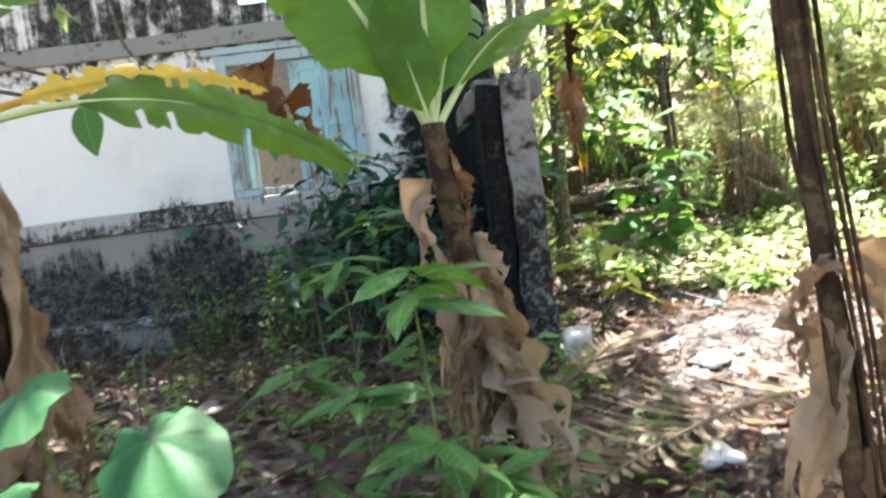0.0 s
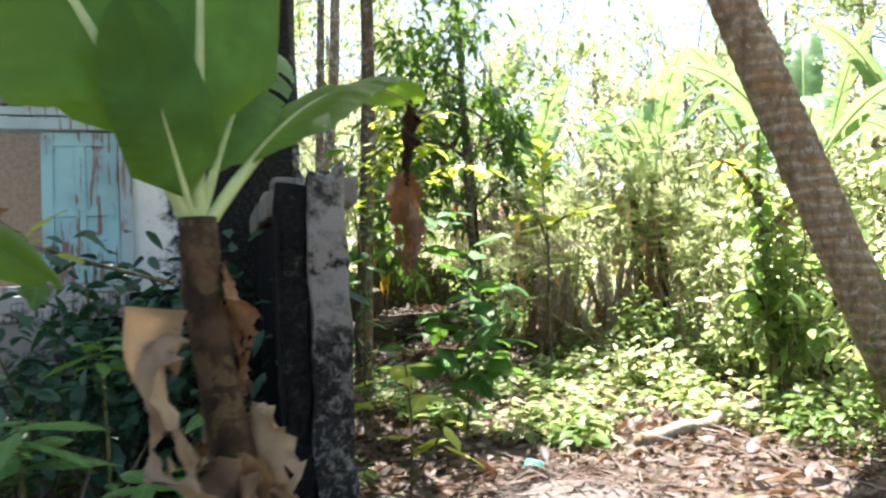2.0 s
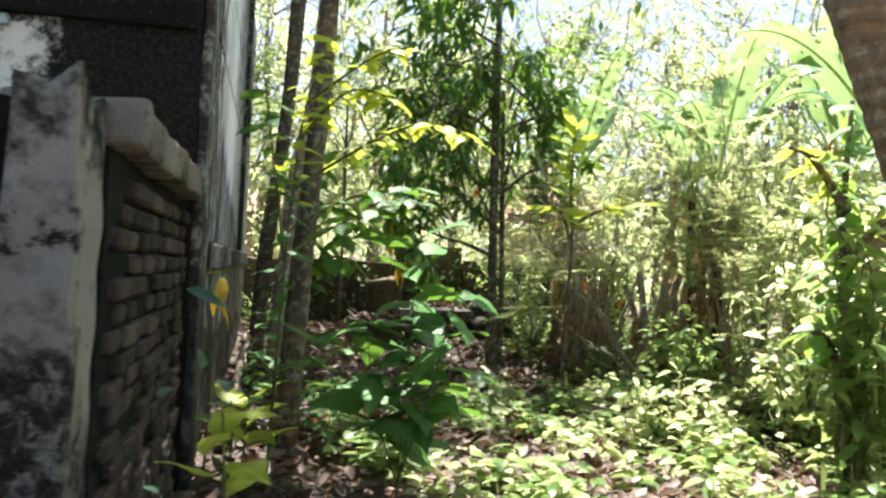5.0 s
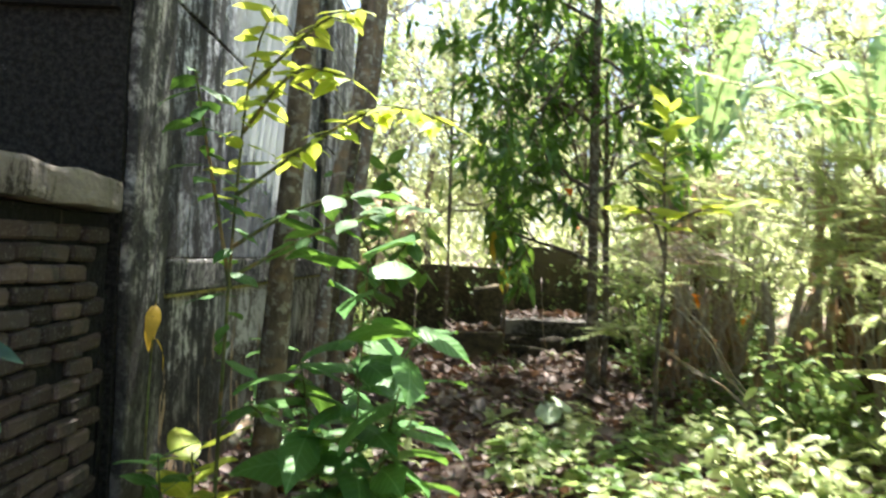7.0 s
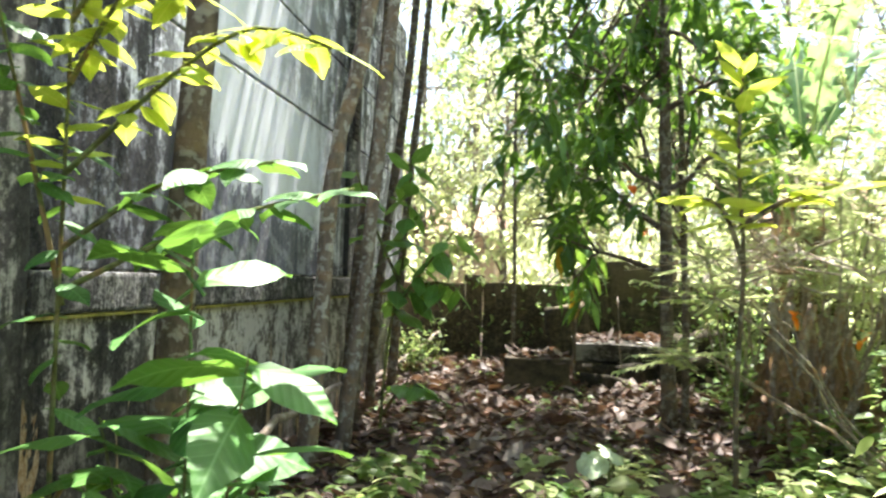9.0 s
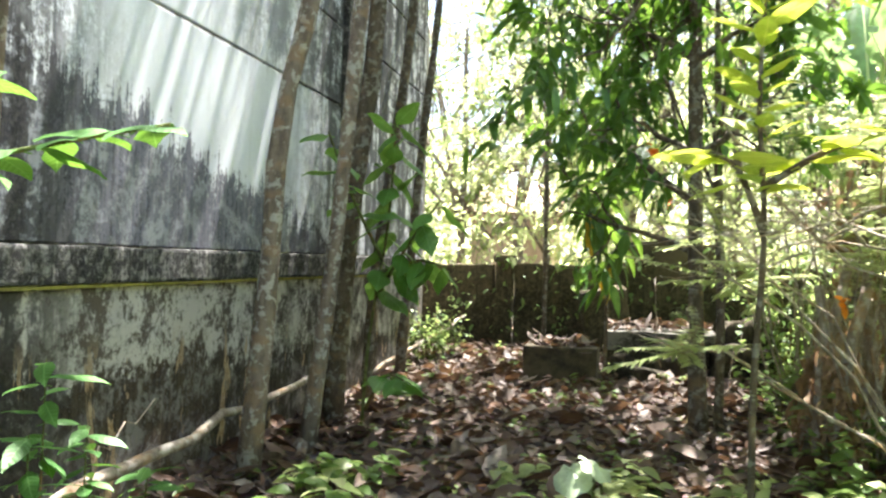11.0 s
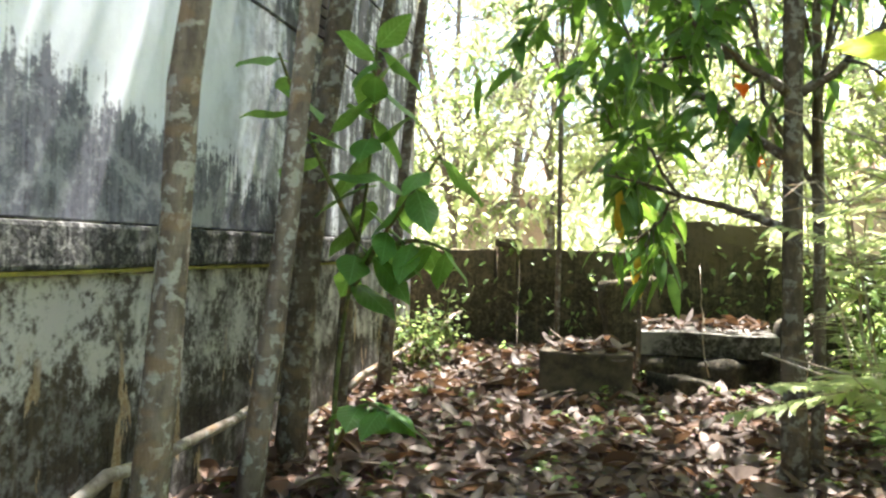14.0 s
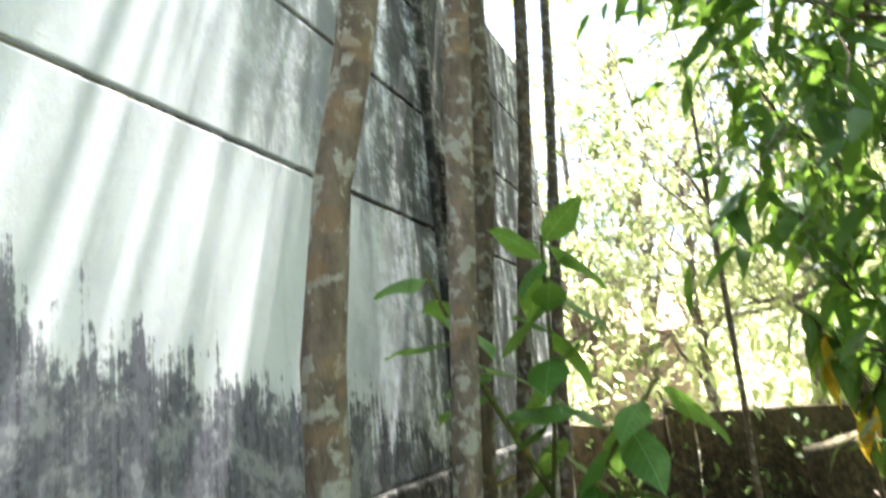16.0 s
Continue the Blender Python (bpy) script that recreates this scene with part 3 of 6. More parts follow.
# ---- the house ----
def pierced_wall(name, mat, ax, lo, hi, holes, label):
    """A thick wall along axis ax (0 or 1) from lo to hi, with real openings (a0, a1, z0, z1) through it."""
    ca = sorted({lo[ax], hi[ax], *(h[0] for h in holes), *(h[1] for h in holes)})
    cz = sorted({lo[2], hi[2], *(h[2] for h in holes), *(h[3] for h in holes)})
    o = 1 - ax

    def solid(i, k):
        if not (0 <= i < len(ca) - 1 and 0 <= k < len(cz) - 1):
            return False
        a, z = (ca[i] + ca[i + 1]) / 2, (cz[k] + cz[k + 1]) / 2
        return not any(h[0] < a < h[1] and h[2] < z < h[3] for h in holes)

    bm = bmesh.new()

    def P(a, b, z):
        return bm.verts.new((a, b, z) if ax == 0 else (b, a, z))

    for i in range(len(ca) - 1):
        for k in range(len(cz) - 1):
            if not solid(i, k):
                continue
            a0, a1, z0, z1 = ca[i], ca[i + 1], cz[k], cz[k + 1]
            for b in (lo[o], hi[o]):
                bm.faces.new([P(a0, b, z0), P(a1, b, z0), P(a1, b, z1), P(a0, b, z1)])
            for di, dk, q in ((-1, 0, ((a0, z0), (a0, z1))), (1, 0, ((a1, z0), (a1, z1))), (0, -1, ((a0, z0), (a1, z0))), (0, 1, ((a0, z1), (a1, z1)))):
                if not solid(i + di, k + dk):
                    bm.faces.new([P(q[0][0], lo[o], q[0][1]), P(q[1][0], lo[o], q[1][1]), P(q[1][0], hi[o], q[1][1]), P(q[0][0], hi[o], q[0][1])])
    bmesh.ops.remove_doubles(bm, verts=bm.verts, dist=0.0005)
    return tagged(part(name, bm, mat), label, "wall", kind="structure")


WIN = (-2.44, -1.2, 1.27, 2.53)
WIN2 = (-5.75, -4.55, 1.27, 2.53)
VENT = (-2.2, -1.87, 2.96, 3.12)
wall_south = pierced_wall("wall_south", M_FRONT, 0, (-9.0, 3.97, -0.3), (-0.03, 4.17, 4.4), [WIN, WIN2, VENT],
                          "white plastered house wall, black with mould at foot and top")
wall_east = pierced_wall("wall_east", M_BASE, 1, (-0.23, 4.17, -0.3), (-0.03, 12.9, 5.05), [], "long stained side wall of the empty house")
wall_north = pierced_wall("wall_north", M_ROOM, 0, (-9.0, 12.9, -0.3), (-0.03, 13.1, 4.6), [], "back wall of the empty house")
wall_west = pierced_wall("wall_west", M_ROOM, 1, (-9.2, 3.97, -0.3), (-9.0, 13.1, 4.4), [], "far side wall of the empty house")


def slab(name, parent, mat, lo, hi, bevel=0.012, cut=0.0, amount=0.0, label="", seed=1.0):
    bm = bmesh.new()
    box(bm, lo, hi, bevel)
    if cut:
        roughen(bm, cut, amount, 2.3, seed)
    return part(name, bm, mat, parent, label)


# side wall: plinth, band, panels with open joints, pilasters
slab("plinth", wall_east, M_BASE, (-0.03, 4.5, -0.3), (0.0, 12.9, 1.2), 0.006)
slab("moss_line", wall_east, M_MOSS, (-0.028, 4.52, 1.203), (0.035, 12.88, 1.222), 0.004, 0.5, 0.004, "yellow-green mossy line")
slab("moulded_band", wall_east, M_BAND, (-0.03, 4.5, 1.224), (0.05, 12.9, 1.42), 0.02, 0.4, 0.01, "dark weathered band with a mossy lower edge")
for y0, y1 in ((4.53, 9.65), (10.1, 12.88)):
    for z0, z1 in ((1.43, 2.85), (2.875, 3.6), (3.625, 4.34), (4.365, 5.05)):
        slab("wall_panel", wall_east, M_PANEL, (-0.03, y0, z0), (0.0, y1, z1), 0.008)
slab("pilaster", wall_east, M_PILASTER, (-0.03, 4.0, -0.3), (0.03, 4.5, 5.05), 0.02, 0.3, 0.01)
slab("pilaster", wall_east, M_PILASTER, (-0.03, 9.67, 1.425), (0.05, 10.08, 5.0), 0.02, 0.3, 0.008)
for k in range(6):
    slab("cracked_brick", wall_east, M_BRICK, (0.045, 9.69, 2.9 + 0.08 * k), (0.075, 9.9, 2.965 + 0.08 * k), 0.008)

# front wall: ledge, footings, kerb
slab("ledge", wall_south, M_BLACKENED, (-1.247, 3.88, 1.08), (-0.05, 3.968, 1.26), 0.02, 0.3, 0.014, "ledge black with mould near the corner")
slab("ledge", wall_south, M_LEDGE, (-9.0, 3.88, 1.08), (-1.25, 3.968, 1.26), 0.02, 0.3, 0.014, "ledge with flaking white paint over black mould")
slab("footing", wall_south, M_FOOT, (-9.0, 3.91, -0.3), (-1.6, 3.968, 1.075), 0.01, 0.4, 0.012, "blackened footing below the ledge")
# corner footing: its shade is coloured in along with the mould
slab("footing", wall_south, M_BLACKENED, (-1.598, 3.9, -0.3), (-0.06, 3.968, 1.075), 0.01, 0.3, 0.02, "footing near the corner, black with mould and painted shade")
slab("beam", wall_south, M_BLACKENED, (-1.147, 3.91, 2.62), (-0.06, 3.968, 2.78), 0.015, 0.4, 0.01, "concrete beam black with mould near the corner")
slab("beam", wall_south, M_BAND, (-9.0, 3.91, 2.62), (-1.15, 3.968, 2.78), 0.015, 0.4, 0.01, "grey concrete beam over the windows")
slab("kerb", wall_south, M_LEDGE, (-9.0, 3.7, 0.26), (-1.2, 3.9, 0.33), 0.012, 0.4, 0.012, "low pale concrete kerb")
slab("kerb_base", wall_south, M_CONCRETE, (-9.0, 3.74, -0.2), (-1.2, 3.9, 0.258), 0.012, 0.4, 0.012)


def window(name, w, closed):
    """A wooden window with frame posts and panelled shutters; closed lists which leaves are shut."""
    root = tagged(new(name), "old wooden window with peeling turquoise shutters", "window", kind="structure")
    x0, x1, z0, z1 = w
    t = 0.09
    for lo, hi, nm in (((x0, 3.93, z0), (x0 + t, 4.13, z1), "frame_post"), ((x1 - t, 3.93, z0), (x1, 4.13, z1), "frame_post"),
                       ((x0 + t, 3.93, z1 - t), (x1 - t, 4.13, z1), "frame_head"), ((x0 + t, 3.93, z0), (x1 - t, 4.13, z0 + 0.06), "sill")):
        slab(nm, root, M_FRAME, lo, hi, 0.01)
    slab("lintel", root, M_FRAME, (x0 - 0.15, 3.92, z1 + 0.01), (x1 + 0.15, 3.965, z1 + 0.07), 0.008)
    mid = (x0 + x1) / 2
    for side in (0, 1):
        a, b = (x0 + t + 0.01, mid - 0.005) if side == 0 else (mid + 0.005, x1 - t - 0.01)
        if side not in closed:
            a, b = x0 + 0.1, x0 + 0.135
            leaf = slab("shutter", root, M_BLUE, (a, 4.15, z0 + 0.08), (b, 4.67, z1 - 0.1), 0.008, label="turquoise shutter swung inwards")
            continue
        leaf = slab("shutter", root, M_BLUE, (a, 4, z0 + 0.07), (b, 4.03, z1 - t - 0.01), 0.005)
        w2 = (b - a)
        for lo, hi in (((a, z0 + 0.07), (a + 0.08, z1 - t - 0.01)), ((b - 0.08, z0 + 0.07), (b, z1 - t - 0.01)), ((a + w2 / 2 - 0.035, z0 + 0.17), (a + w2 / 2 + 0.035, z1 - t - 0.11)),
                       ((a + 0.08, z0 + 0.07), (b - 0.08, z0 + 0.17)), ((a + 0.08, z1 - t - 0.11), (b - 0.08, z1 - t - 0.01)), ((a + 0.08, z0 + 0.55), (a + w2 / 2 - 0.035, z0 + 0.62)), ((a + w2 / 2 + 0.035, z0 + 0.55), (b - 0.08, z0 + 0.62))):
            slab("rail", leaf, M_BLUE, (lo[0], 3.985, lo[1]), (hi[0], 3.999, hi[1]), 0.004)
    return root


window("window_1", WIN, (1,))
window("window_2", WIN2, (0, 1))
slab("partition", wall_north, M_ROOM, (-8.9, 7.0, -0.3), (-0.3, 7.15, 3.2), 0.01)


# ---- yard wall of brick with its end pillar ----
A = pose(-0.03, 1.72, 0)
yard = tagged(new("brick_yard_wall"), "old brick yard wall with a chipped mortar coping", "wall")
yard.matrix_world = A
YLEN = 2.2
slab("core", yard, M_BLACKENED, (-0.3, 0.0, -0.2), (-0.035, YLEN, 1.63), 0.01, 0.4, 0.012, "inner plaster black with mould and painted shade")
bm = bmesh.new()
box(bm, (-0.36, 0.02, 1.64), (0.06, YLEN - 0.04, 1.79), 0.025, 2)
roughen(bm, 0.07, 0.022, 4.5, 4.0)
part("coping", bm, M_COPING, yard, "thick chipped mortar coping")


def brick_mesh(seed):
    bm = bmesh.new()
    box(bm, (-0.05, 0, 0), (0, 0.222, 0.07), 0.012, 1)
    for v in bm.verts:
        v.co += noise.noise_vector(v.co * 14 + Vector((seed * 5, 0, 0))) * 0.012
    me = bpy.data.meshes.new("brick")
    bm.to_mesh(me)
    bm.free()
    me.materials.append(M_BRICK)
    return me


# pillar
pillar = tagged(new("concrete_pillar"), "weathered concrete gate pillar with a broken top", "pillar")
bm = bmesh.new()
box(bm, (-0.4, 1.48, -0.2), (-0.272, 1.74, 1.72), 0.015)
roughen(bm, 0.09, 0.03, 5.0, 2.0)
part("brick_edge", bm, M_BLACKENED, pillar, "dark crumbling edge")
bm = bmesh.new()
box(bm, (-0.27, 1.44, -0.2), (-0.08, 1.74, 1.76), 0.02)
roughen(bm, 0.08, 0.022, 5.0, 7.0)
for v in bm.verts:
    if v.co.z > 1.72:
        v.co.z += 0.16 * noise.noise(v.co * 7.0) + 0.25 * (v.co.x + 0.175)
part("shaft", bm, M_PILLAR, pillar, "grey plaster shaft")
bm = bmesh.new()
box(bm, (-0.42, 1.465, -0.2), (-0.4, 1.49, 1.66), 0.006)
roughen(bm, 0.08, 0.016, 6.0, 3.0)
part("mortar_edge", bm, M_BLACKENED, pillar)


# ---- fence at the end of the yard ----
def post(x, y, z, w=0.24):
    bm = bmesh.new()
    box(bm, (x - w / 2, y - w / 2, z - 0.3), (x + w / 2, y + w / 2, z + 1.2), 0.03)
    box(bm, (x - w / 2 - 0.03, y - w / 2 - 0.03, z + 1.205), (x + w / 2 + 0.03, y + w / 2 + 0.03, z + 1.31), 0.03)
    roughen(bm, 0.25, 0.02, 2.6, x)
    return tagged(part("fence_post", bm, M_FENCE), "mossy square stone fence post with a cap", "fence post", "fence posts")


for x in (1.0, 4.1, 7.2, -2.1):
    post(x, 13.87, 0.19)


def fence_run(x0, x1, top, name="fence_wall"):
    bm = bmesh.new()
    box(bm, (x0, 13.8, -0.2), (x1, 13.96, top), 0.02)
    roughen(bm, 0.22, 0.06, 2.4, x0)
    return tagged(part(name, bm, M_FENCE), "low mossy fence wall of dark stone", "fence")


for x0, x1, top in ((-1.97, 0.87, 1.36), (1.13, 2.7, 1.38), (2.72, 3.97, 1.74), (4.23, 7.07, 1.42)):
    fence_run(x0, x1, top)


# ---- trees ----
def grow(geo_wood, geo_leaf, base, tip, r, rs, depth, leaf):
    """A limb that forks; its twigs carry leaves."""
    base, tip = np.asarray(base, float), np.asarray(tip, float)
    pts = bend(base, tip, 5, -0.04 * np.linalg.norm(tip - base), 0.03 * np.linalg.norm(tip - base), rs.randint(1e6))
    tube(geo_wood, pts, np.linspace(r, r * 0.45, 5), 6 if r > 0.02 else 4)
    length = np.linalg.norm(tip - base)
    if depth == 0:
        n = leaf["n"]
        s = rs.uniform(0.15, 1.05, n)[:, None]
        P = base + (tip - base) * s + rs.normal(0, 0.05, (n, 3))
        D = (tip - base) / length * 0.6 + rs.normal(0, 0.7, (n, 3)) + np.array([0, 0, leaf.get("up", -0.1)])
        L = leaf["L"] * rs.uniform(0.6, 1.25, n)
        blades(geo_leaf, P, D, L, L * leaf["w"], leaf.get("prof", SMALL), leaf.get("droop", 0.3), 0.25, 0.6, rs)
        return
    for k in range(leaf.get("fork", 4)):
        s = rs.uniform(0.35, 1.0)
        p = base + (tip - base) * s
        d = (tip - base) / length * 0.55 + rs.normal(0, 0.55, 3) + np.array([0, 0, 0.12])
        d /= np.linalg.norm(d)
        grow(geo_wood, geo_leaf, p, p + d * length * rs.uniform(0.5, 0.8), r * 0.42, rs, depth - 1, leaf)


def tree(name, label, trunk, radii, limbs, leaf, bark, leafmat, seed=1, category="tree", roots=0, group=""):
    """A tree with a tapered trunk through given points, limbs (height share, end point) and a leafy crown."""
    rs = np.random.RandomState(seed)
    root = tagged(new(name), label, category, group)
    o = np.asarray(trunk[0], float)
    root.location = o
    line = smooth_line(trunk, 16) - o
    g = Geo()
    rr = np.interp(np.linspace(0, 1, 16), np.linspace(0, 1, len(radii)), radii)
    tube(g, line, rr * (1 + 0.05 * rs.normal(0, 1, 16)), 12, 0.03, seed)
    for k in range(roots):
        a = rs.uniform(0, 6.28)
        e = np.array([math.cos(a), math.sin(a), 0]) * rs.uniform(0.25, 0.5) + np.array([0, 0, -0.04])
        tube(g, bend((0, 0, 0.16), e, 6, 0.05, 0.02, k + seed), np.linspace(rr[0] * 0.6, rr[0] * 0.15, 6), 7)
    g.ob("trunk", bark, root)
    w, lf = Geo(), Geo()
    for s, end in limbs:
        i = min(int(s * 15), 15)
        grow(w, lf, line[i], np.asarray(end, float) - o, rr[i] * 0.55, rs, leaf.get("depth", 2), leaf)
    if w.n:
        w.ob("branchwork", bark, root)
    if lf.n:
        lf.ob("crown", leafmat, root, label=leaf.get("label", ""))
    return root


def canopy(cx, cy, z, r, n, rs, flat=0.5, low=0.5):
    """End points of limbs spread over a rounded crown."""
    out = []
    for k in range(n):
        a, q = rs.uniform(0, 6.283), math.sqrt(rs.uniform(0.05, 1)) * r
        out.append((rs.uniform(low, 1.0), (cx + q * math.cos(a), cy + q * math.sin(a), z + rs.uniform(-flat, flat) * r)))
    return out


R = np.random.RandomState(11)
THIN_CROWN = dict(n=11, L=0.16, w=0.45, depth=2, fork=4, droop=0.3)
SHADE_CROWN = dict(n=20, L=0.18, w=0.48, depth=2, fork=5, droop=0.3)

# crowns out of view, added off their trunks to shade wall and litter
tree("slender_tree", "slender grey tree with lichen-spotted bark beside the wall",
     [(0.48, 6.95, -0.05), (0.52, 7.0, 0.75), (0.57, 7.0, 1.45), (0.6, 7.0, 2.15), (0.7, 7.0, 2.65), (0.8, 7.02, 3.1), (0.95, 7.2, 5.0), (1.05, 7.3, 7.4)],
     [0.082, 0.064, 0.06, 0.058, 0.06, 0.054, 0.048, 0.03], canopy(1.6, 10.4, 8.6, 2.4, 11, R, 0.3, 0.9) + canopy(0.8, 8.2, 8.2, 1.9, 17, R, 0.3, 0.9), THIN_CROWN, M_BARK, M_LEAF, 21, roots=5, group="trees by the wall")
tree("slender_tree", "slender grey tree with orange and white lichen beside the wall",
     [(0.53, 7.75, -0.05), (0.6, 7.82, 0.77), (0.67, 7.85, 1.47), (0.71, 7.85, 2.0), (0.76, 7.85, 2.6), (0.79, 7.9, 3.2), (0.9, 8.1, 5.0), (1.0, 8.3, 7.6)],
     [0.075, 0.058, 0.055, 0.053, 0.051, 0.048, 0.04, 0.025], canopy(2.7, 12.5, 8.9, 2.4, 18, R, 0.3, 0.9), THIN_CROWN, M_BARK, M_LEAF, 22, roots=4, group="trees by the wall")
tree("slender_tree", "dark mossy trunk close to the wall",
     [(0.3, 8.85, -0.05), (0.34, 8.9, 1.0), (0.42, 8.9, 2.0), (0.52, 9.0, 3.0), (0.6, 9.1, 5.0), (0.7, 9.3, 7.6)],
     [0.1, 0.085, 0.08, 0.075, 0.06, 0.035], canopy(2.6, 13.8, 8.9, 2.2, 9, R, 0.3, 0.9) + canopy(2.7, 15.4, 8.9, 1.9, 10, R, 0.3, 0.9), THIN_CROWN, M_BARK_DARK, M_LEAF, 23, roots=4, group="trees by the wall")
tree("slender_tree", "thin dark trunk close to the wall",
     [(0.3, 9.75, 0.0), (0.36, 9.75, 1.2), (0.5, 9.8, 2.5), (0.62, 9.9, 3.8), (0.75, 10.1, 6.5)],
     [0.055, 0.05, 0.046, 0.04, 0.025], canopy(1.0, 10.2, 7.0, 1.1, 4, R, 0.3, 0.9), THIN_CROWN, M_BARK_DARK, M_LEAF, 24, group="trees by the wall")
tree("slender_tree", "thin leaning sapling trunk by the wall",
     [(0.3, 10.9, 0.05), (0.34, 11, 1.0), (0.42, 11.1, 2.5), (0.55, 11.2, 4.2), (0.7, 11.4, 7.0)],
     [0.06, 0.05, 0.045, 0.04, 0.025], canopy(0.9, 11.6, 7.4, 1.3, 4, R, 0.3, 0.9), THIN_CROWN, M_BARK_DARK, M_LEAF_LIGHT, 25, group="trees by the wall")
# unseen leafage added over the front yard to cut its light
tree("lichen_tree", "tree with mottled brown bark and white lichen at the house corner",
     [(0.56, 4.62, -0.06), (0.6, 4.62, 0.6), (0.64, 4.6, 1.4), (0.7, 4.58, 2.3), (0.74, 4.6, 3.4), (0.8, 4.7, 5.5), (0.9, 4.9, 7.6)],
     [0.1, 0.07, 0.065, 0.062, 0.058, 0.05, 0.035], canopy(-1.9, 4.4, 8.2, 2.5, 14, R, 0.25, 0.9) + canopy(-1.8, 1.9, 6.9, 1.8, 12, R, 0.1, 0.9) + canopy(-0.5, 1.8, 7.2, 1.1, 8, R, 0.1, 0.9), SHADE_CROWN, M_BARK_DARK, M_LEAF, 26, roots=5, group="trees by the wall")
MANGO = dict(n=14, L=0.19, w=0.36, depth=2, fork=3, droop=0.4, up=-0.2, prof=OVAL)
tree("mango_tree", "dark green mango tree with drooping leaves over the yard",
     [(3.32, 9.2, 0.0), (3.28, 9.2, 0.9), (3.25, 9.2, 2.1), (3.22, 9.2, 3.4), (3.2, 9.2, 4.8), (3.2, 9.2, 5.8)],
     [0.085, 0.06, 0.057, 0.053, 0.045, 0.03], canopy(3.1, 9.1, 4.0, 1.05, 15, R, 0.9) + [(0.33, (2.45, 9.6, 1.8)), (0.38, (2.3, 9.6, 2.6)), (0.4, (2.7, 8.7, 2.5)), (0.45, (3.9, 8.7, 2.8))],
     MANGO, M_BARK_DARK, M_LEAF_DARK, 31, roots=3)
tree("young_tree", "thin bare-stemmed young tree near the stone blocks",
     [(3.5, 9.5, 0.03), (3.5, 9.5, 0.9), (3.46, 9.55, 2.3), (3.42, 9.6, 3.8)], [0.045, 0.036, 0.032, 0.02],
     canopy(3.4, 9.6, 4.2, 0.9, 5, R), MANGO, M_BARK_DARK, M_LEAF_DARK, 33)

tree("young_tree", "thin straight young tree near the fence",
     [(1.65, 13.2, 0.1), (1.65, 13.2, 1.5), (1.63, 13.2, 3.0), (1.6, 13.25, 5.0)], [0.035, 0.028, 0.026, 0.012],
     canopy(1.6, 13.3, 4.4, 0.9, 6, R, 0.6), dict(n=8, L=0.14, w=0.45, depth=2, fork=3, droop=0.3), M_BARK_DARK, M_LEAF_LIGHT, 34)

# leaning coconut palm trunk
g = Geo()
line = smooth_line([(4.08, 2.04, -0.1), (3.76, 2.09, 0.6), (3.5, 2.14, 1.25), (3.16, 2.2, 2.1), (2.84, 2.25, 2.9), (2.52, 2.3, 3.8), (2.25, 2.33, 4.8), (2.1, 2.35, 6.2)], 190)
rad = np.interp(np.linspace(0, 1, 190), [0, 0.1, 0.4, 1], [0.21, 0.165, 0.152, 0.12]) * (1 + 0.05 * ((np.arange(190) * 0.27 + 0.25 * np.sin(np.arange(190) * 0.11)) % 1.0) - 0.02)
tube(g, line, rad, 18, 0.015, 5)
palm = tagged(new("coconut_palm"), "leaning coconut palm trunk with ringed grey-brown bark", "palm tree")
g.ob("trunk", M_PALM_BARK, palm)


def palm_frond(root, mat, a, b, sag, leaflets, length, seed, name="frond", spread=0.75, droop=0.5, split=False):
    rs = np.random.RandomState(seed)
    g = Geo()
    line = bend(a, b, 14, sag)
    tube(g, line, np.linspace(0.022, 0.005, 14), 6)
    if split:
        g.ob("midrib", mat, root)
    T = np.gradient(line, axis=0)
    T /= np.linalg.norm(T, axis=1, keepdims=True)
    s = np.linspace(0.12, 1, leaflets)
    P = np.stack([np.interp(s, np.linspace(0, 1, 14), line[:, i]) for i in range(3)], 1)
    Tq = np.stack([np.interp(s, np.linspace(0, 1, 14), T[:, i]) for i in range(3)], 1)
    S = np.cross(Tq, [0, 0, 1])
    S /= np.linalg.norm(S, axis=1, keepdims=True)
    for sg in (-1, 1):
        L = length * np.sin(np.clip(s * 2.6 + 0.35, 0, 3.0)) * rs.uniform(0.8, 1.1, leaflets)
        D = S * sg * spread + Tq * 0.65 + rs.normal(0, 0.08, (leaflets, 3))
        if split:
            for p, d, length_i in zip(P, D, np.maximum(L, 0.1)):
                one = Geo()
                blades(one, [p], [d], length_i, 0.028, LANCE, droop, 0.3)
                one.ob("leaflet", mat, root)
        else:
            blades(g, P, D, np.maximum(L, 0.1), 0.028, LANCE, droop, 0.3)
    if not split:
        g.ob(name, mat, root)


for k in range(3):
    a = 4.1 + k * 1.05
    palm_frond(palm, M_LEAF_LIGHT, (2.1, 2.35, 6.18), (2.1 + 2.1 * math.cos(a), 2.35 + 2.1 * math.sin(a), 6.35 + 0.5 * math.sin(3 * a)), -0.35, 40, 0.6, k)


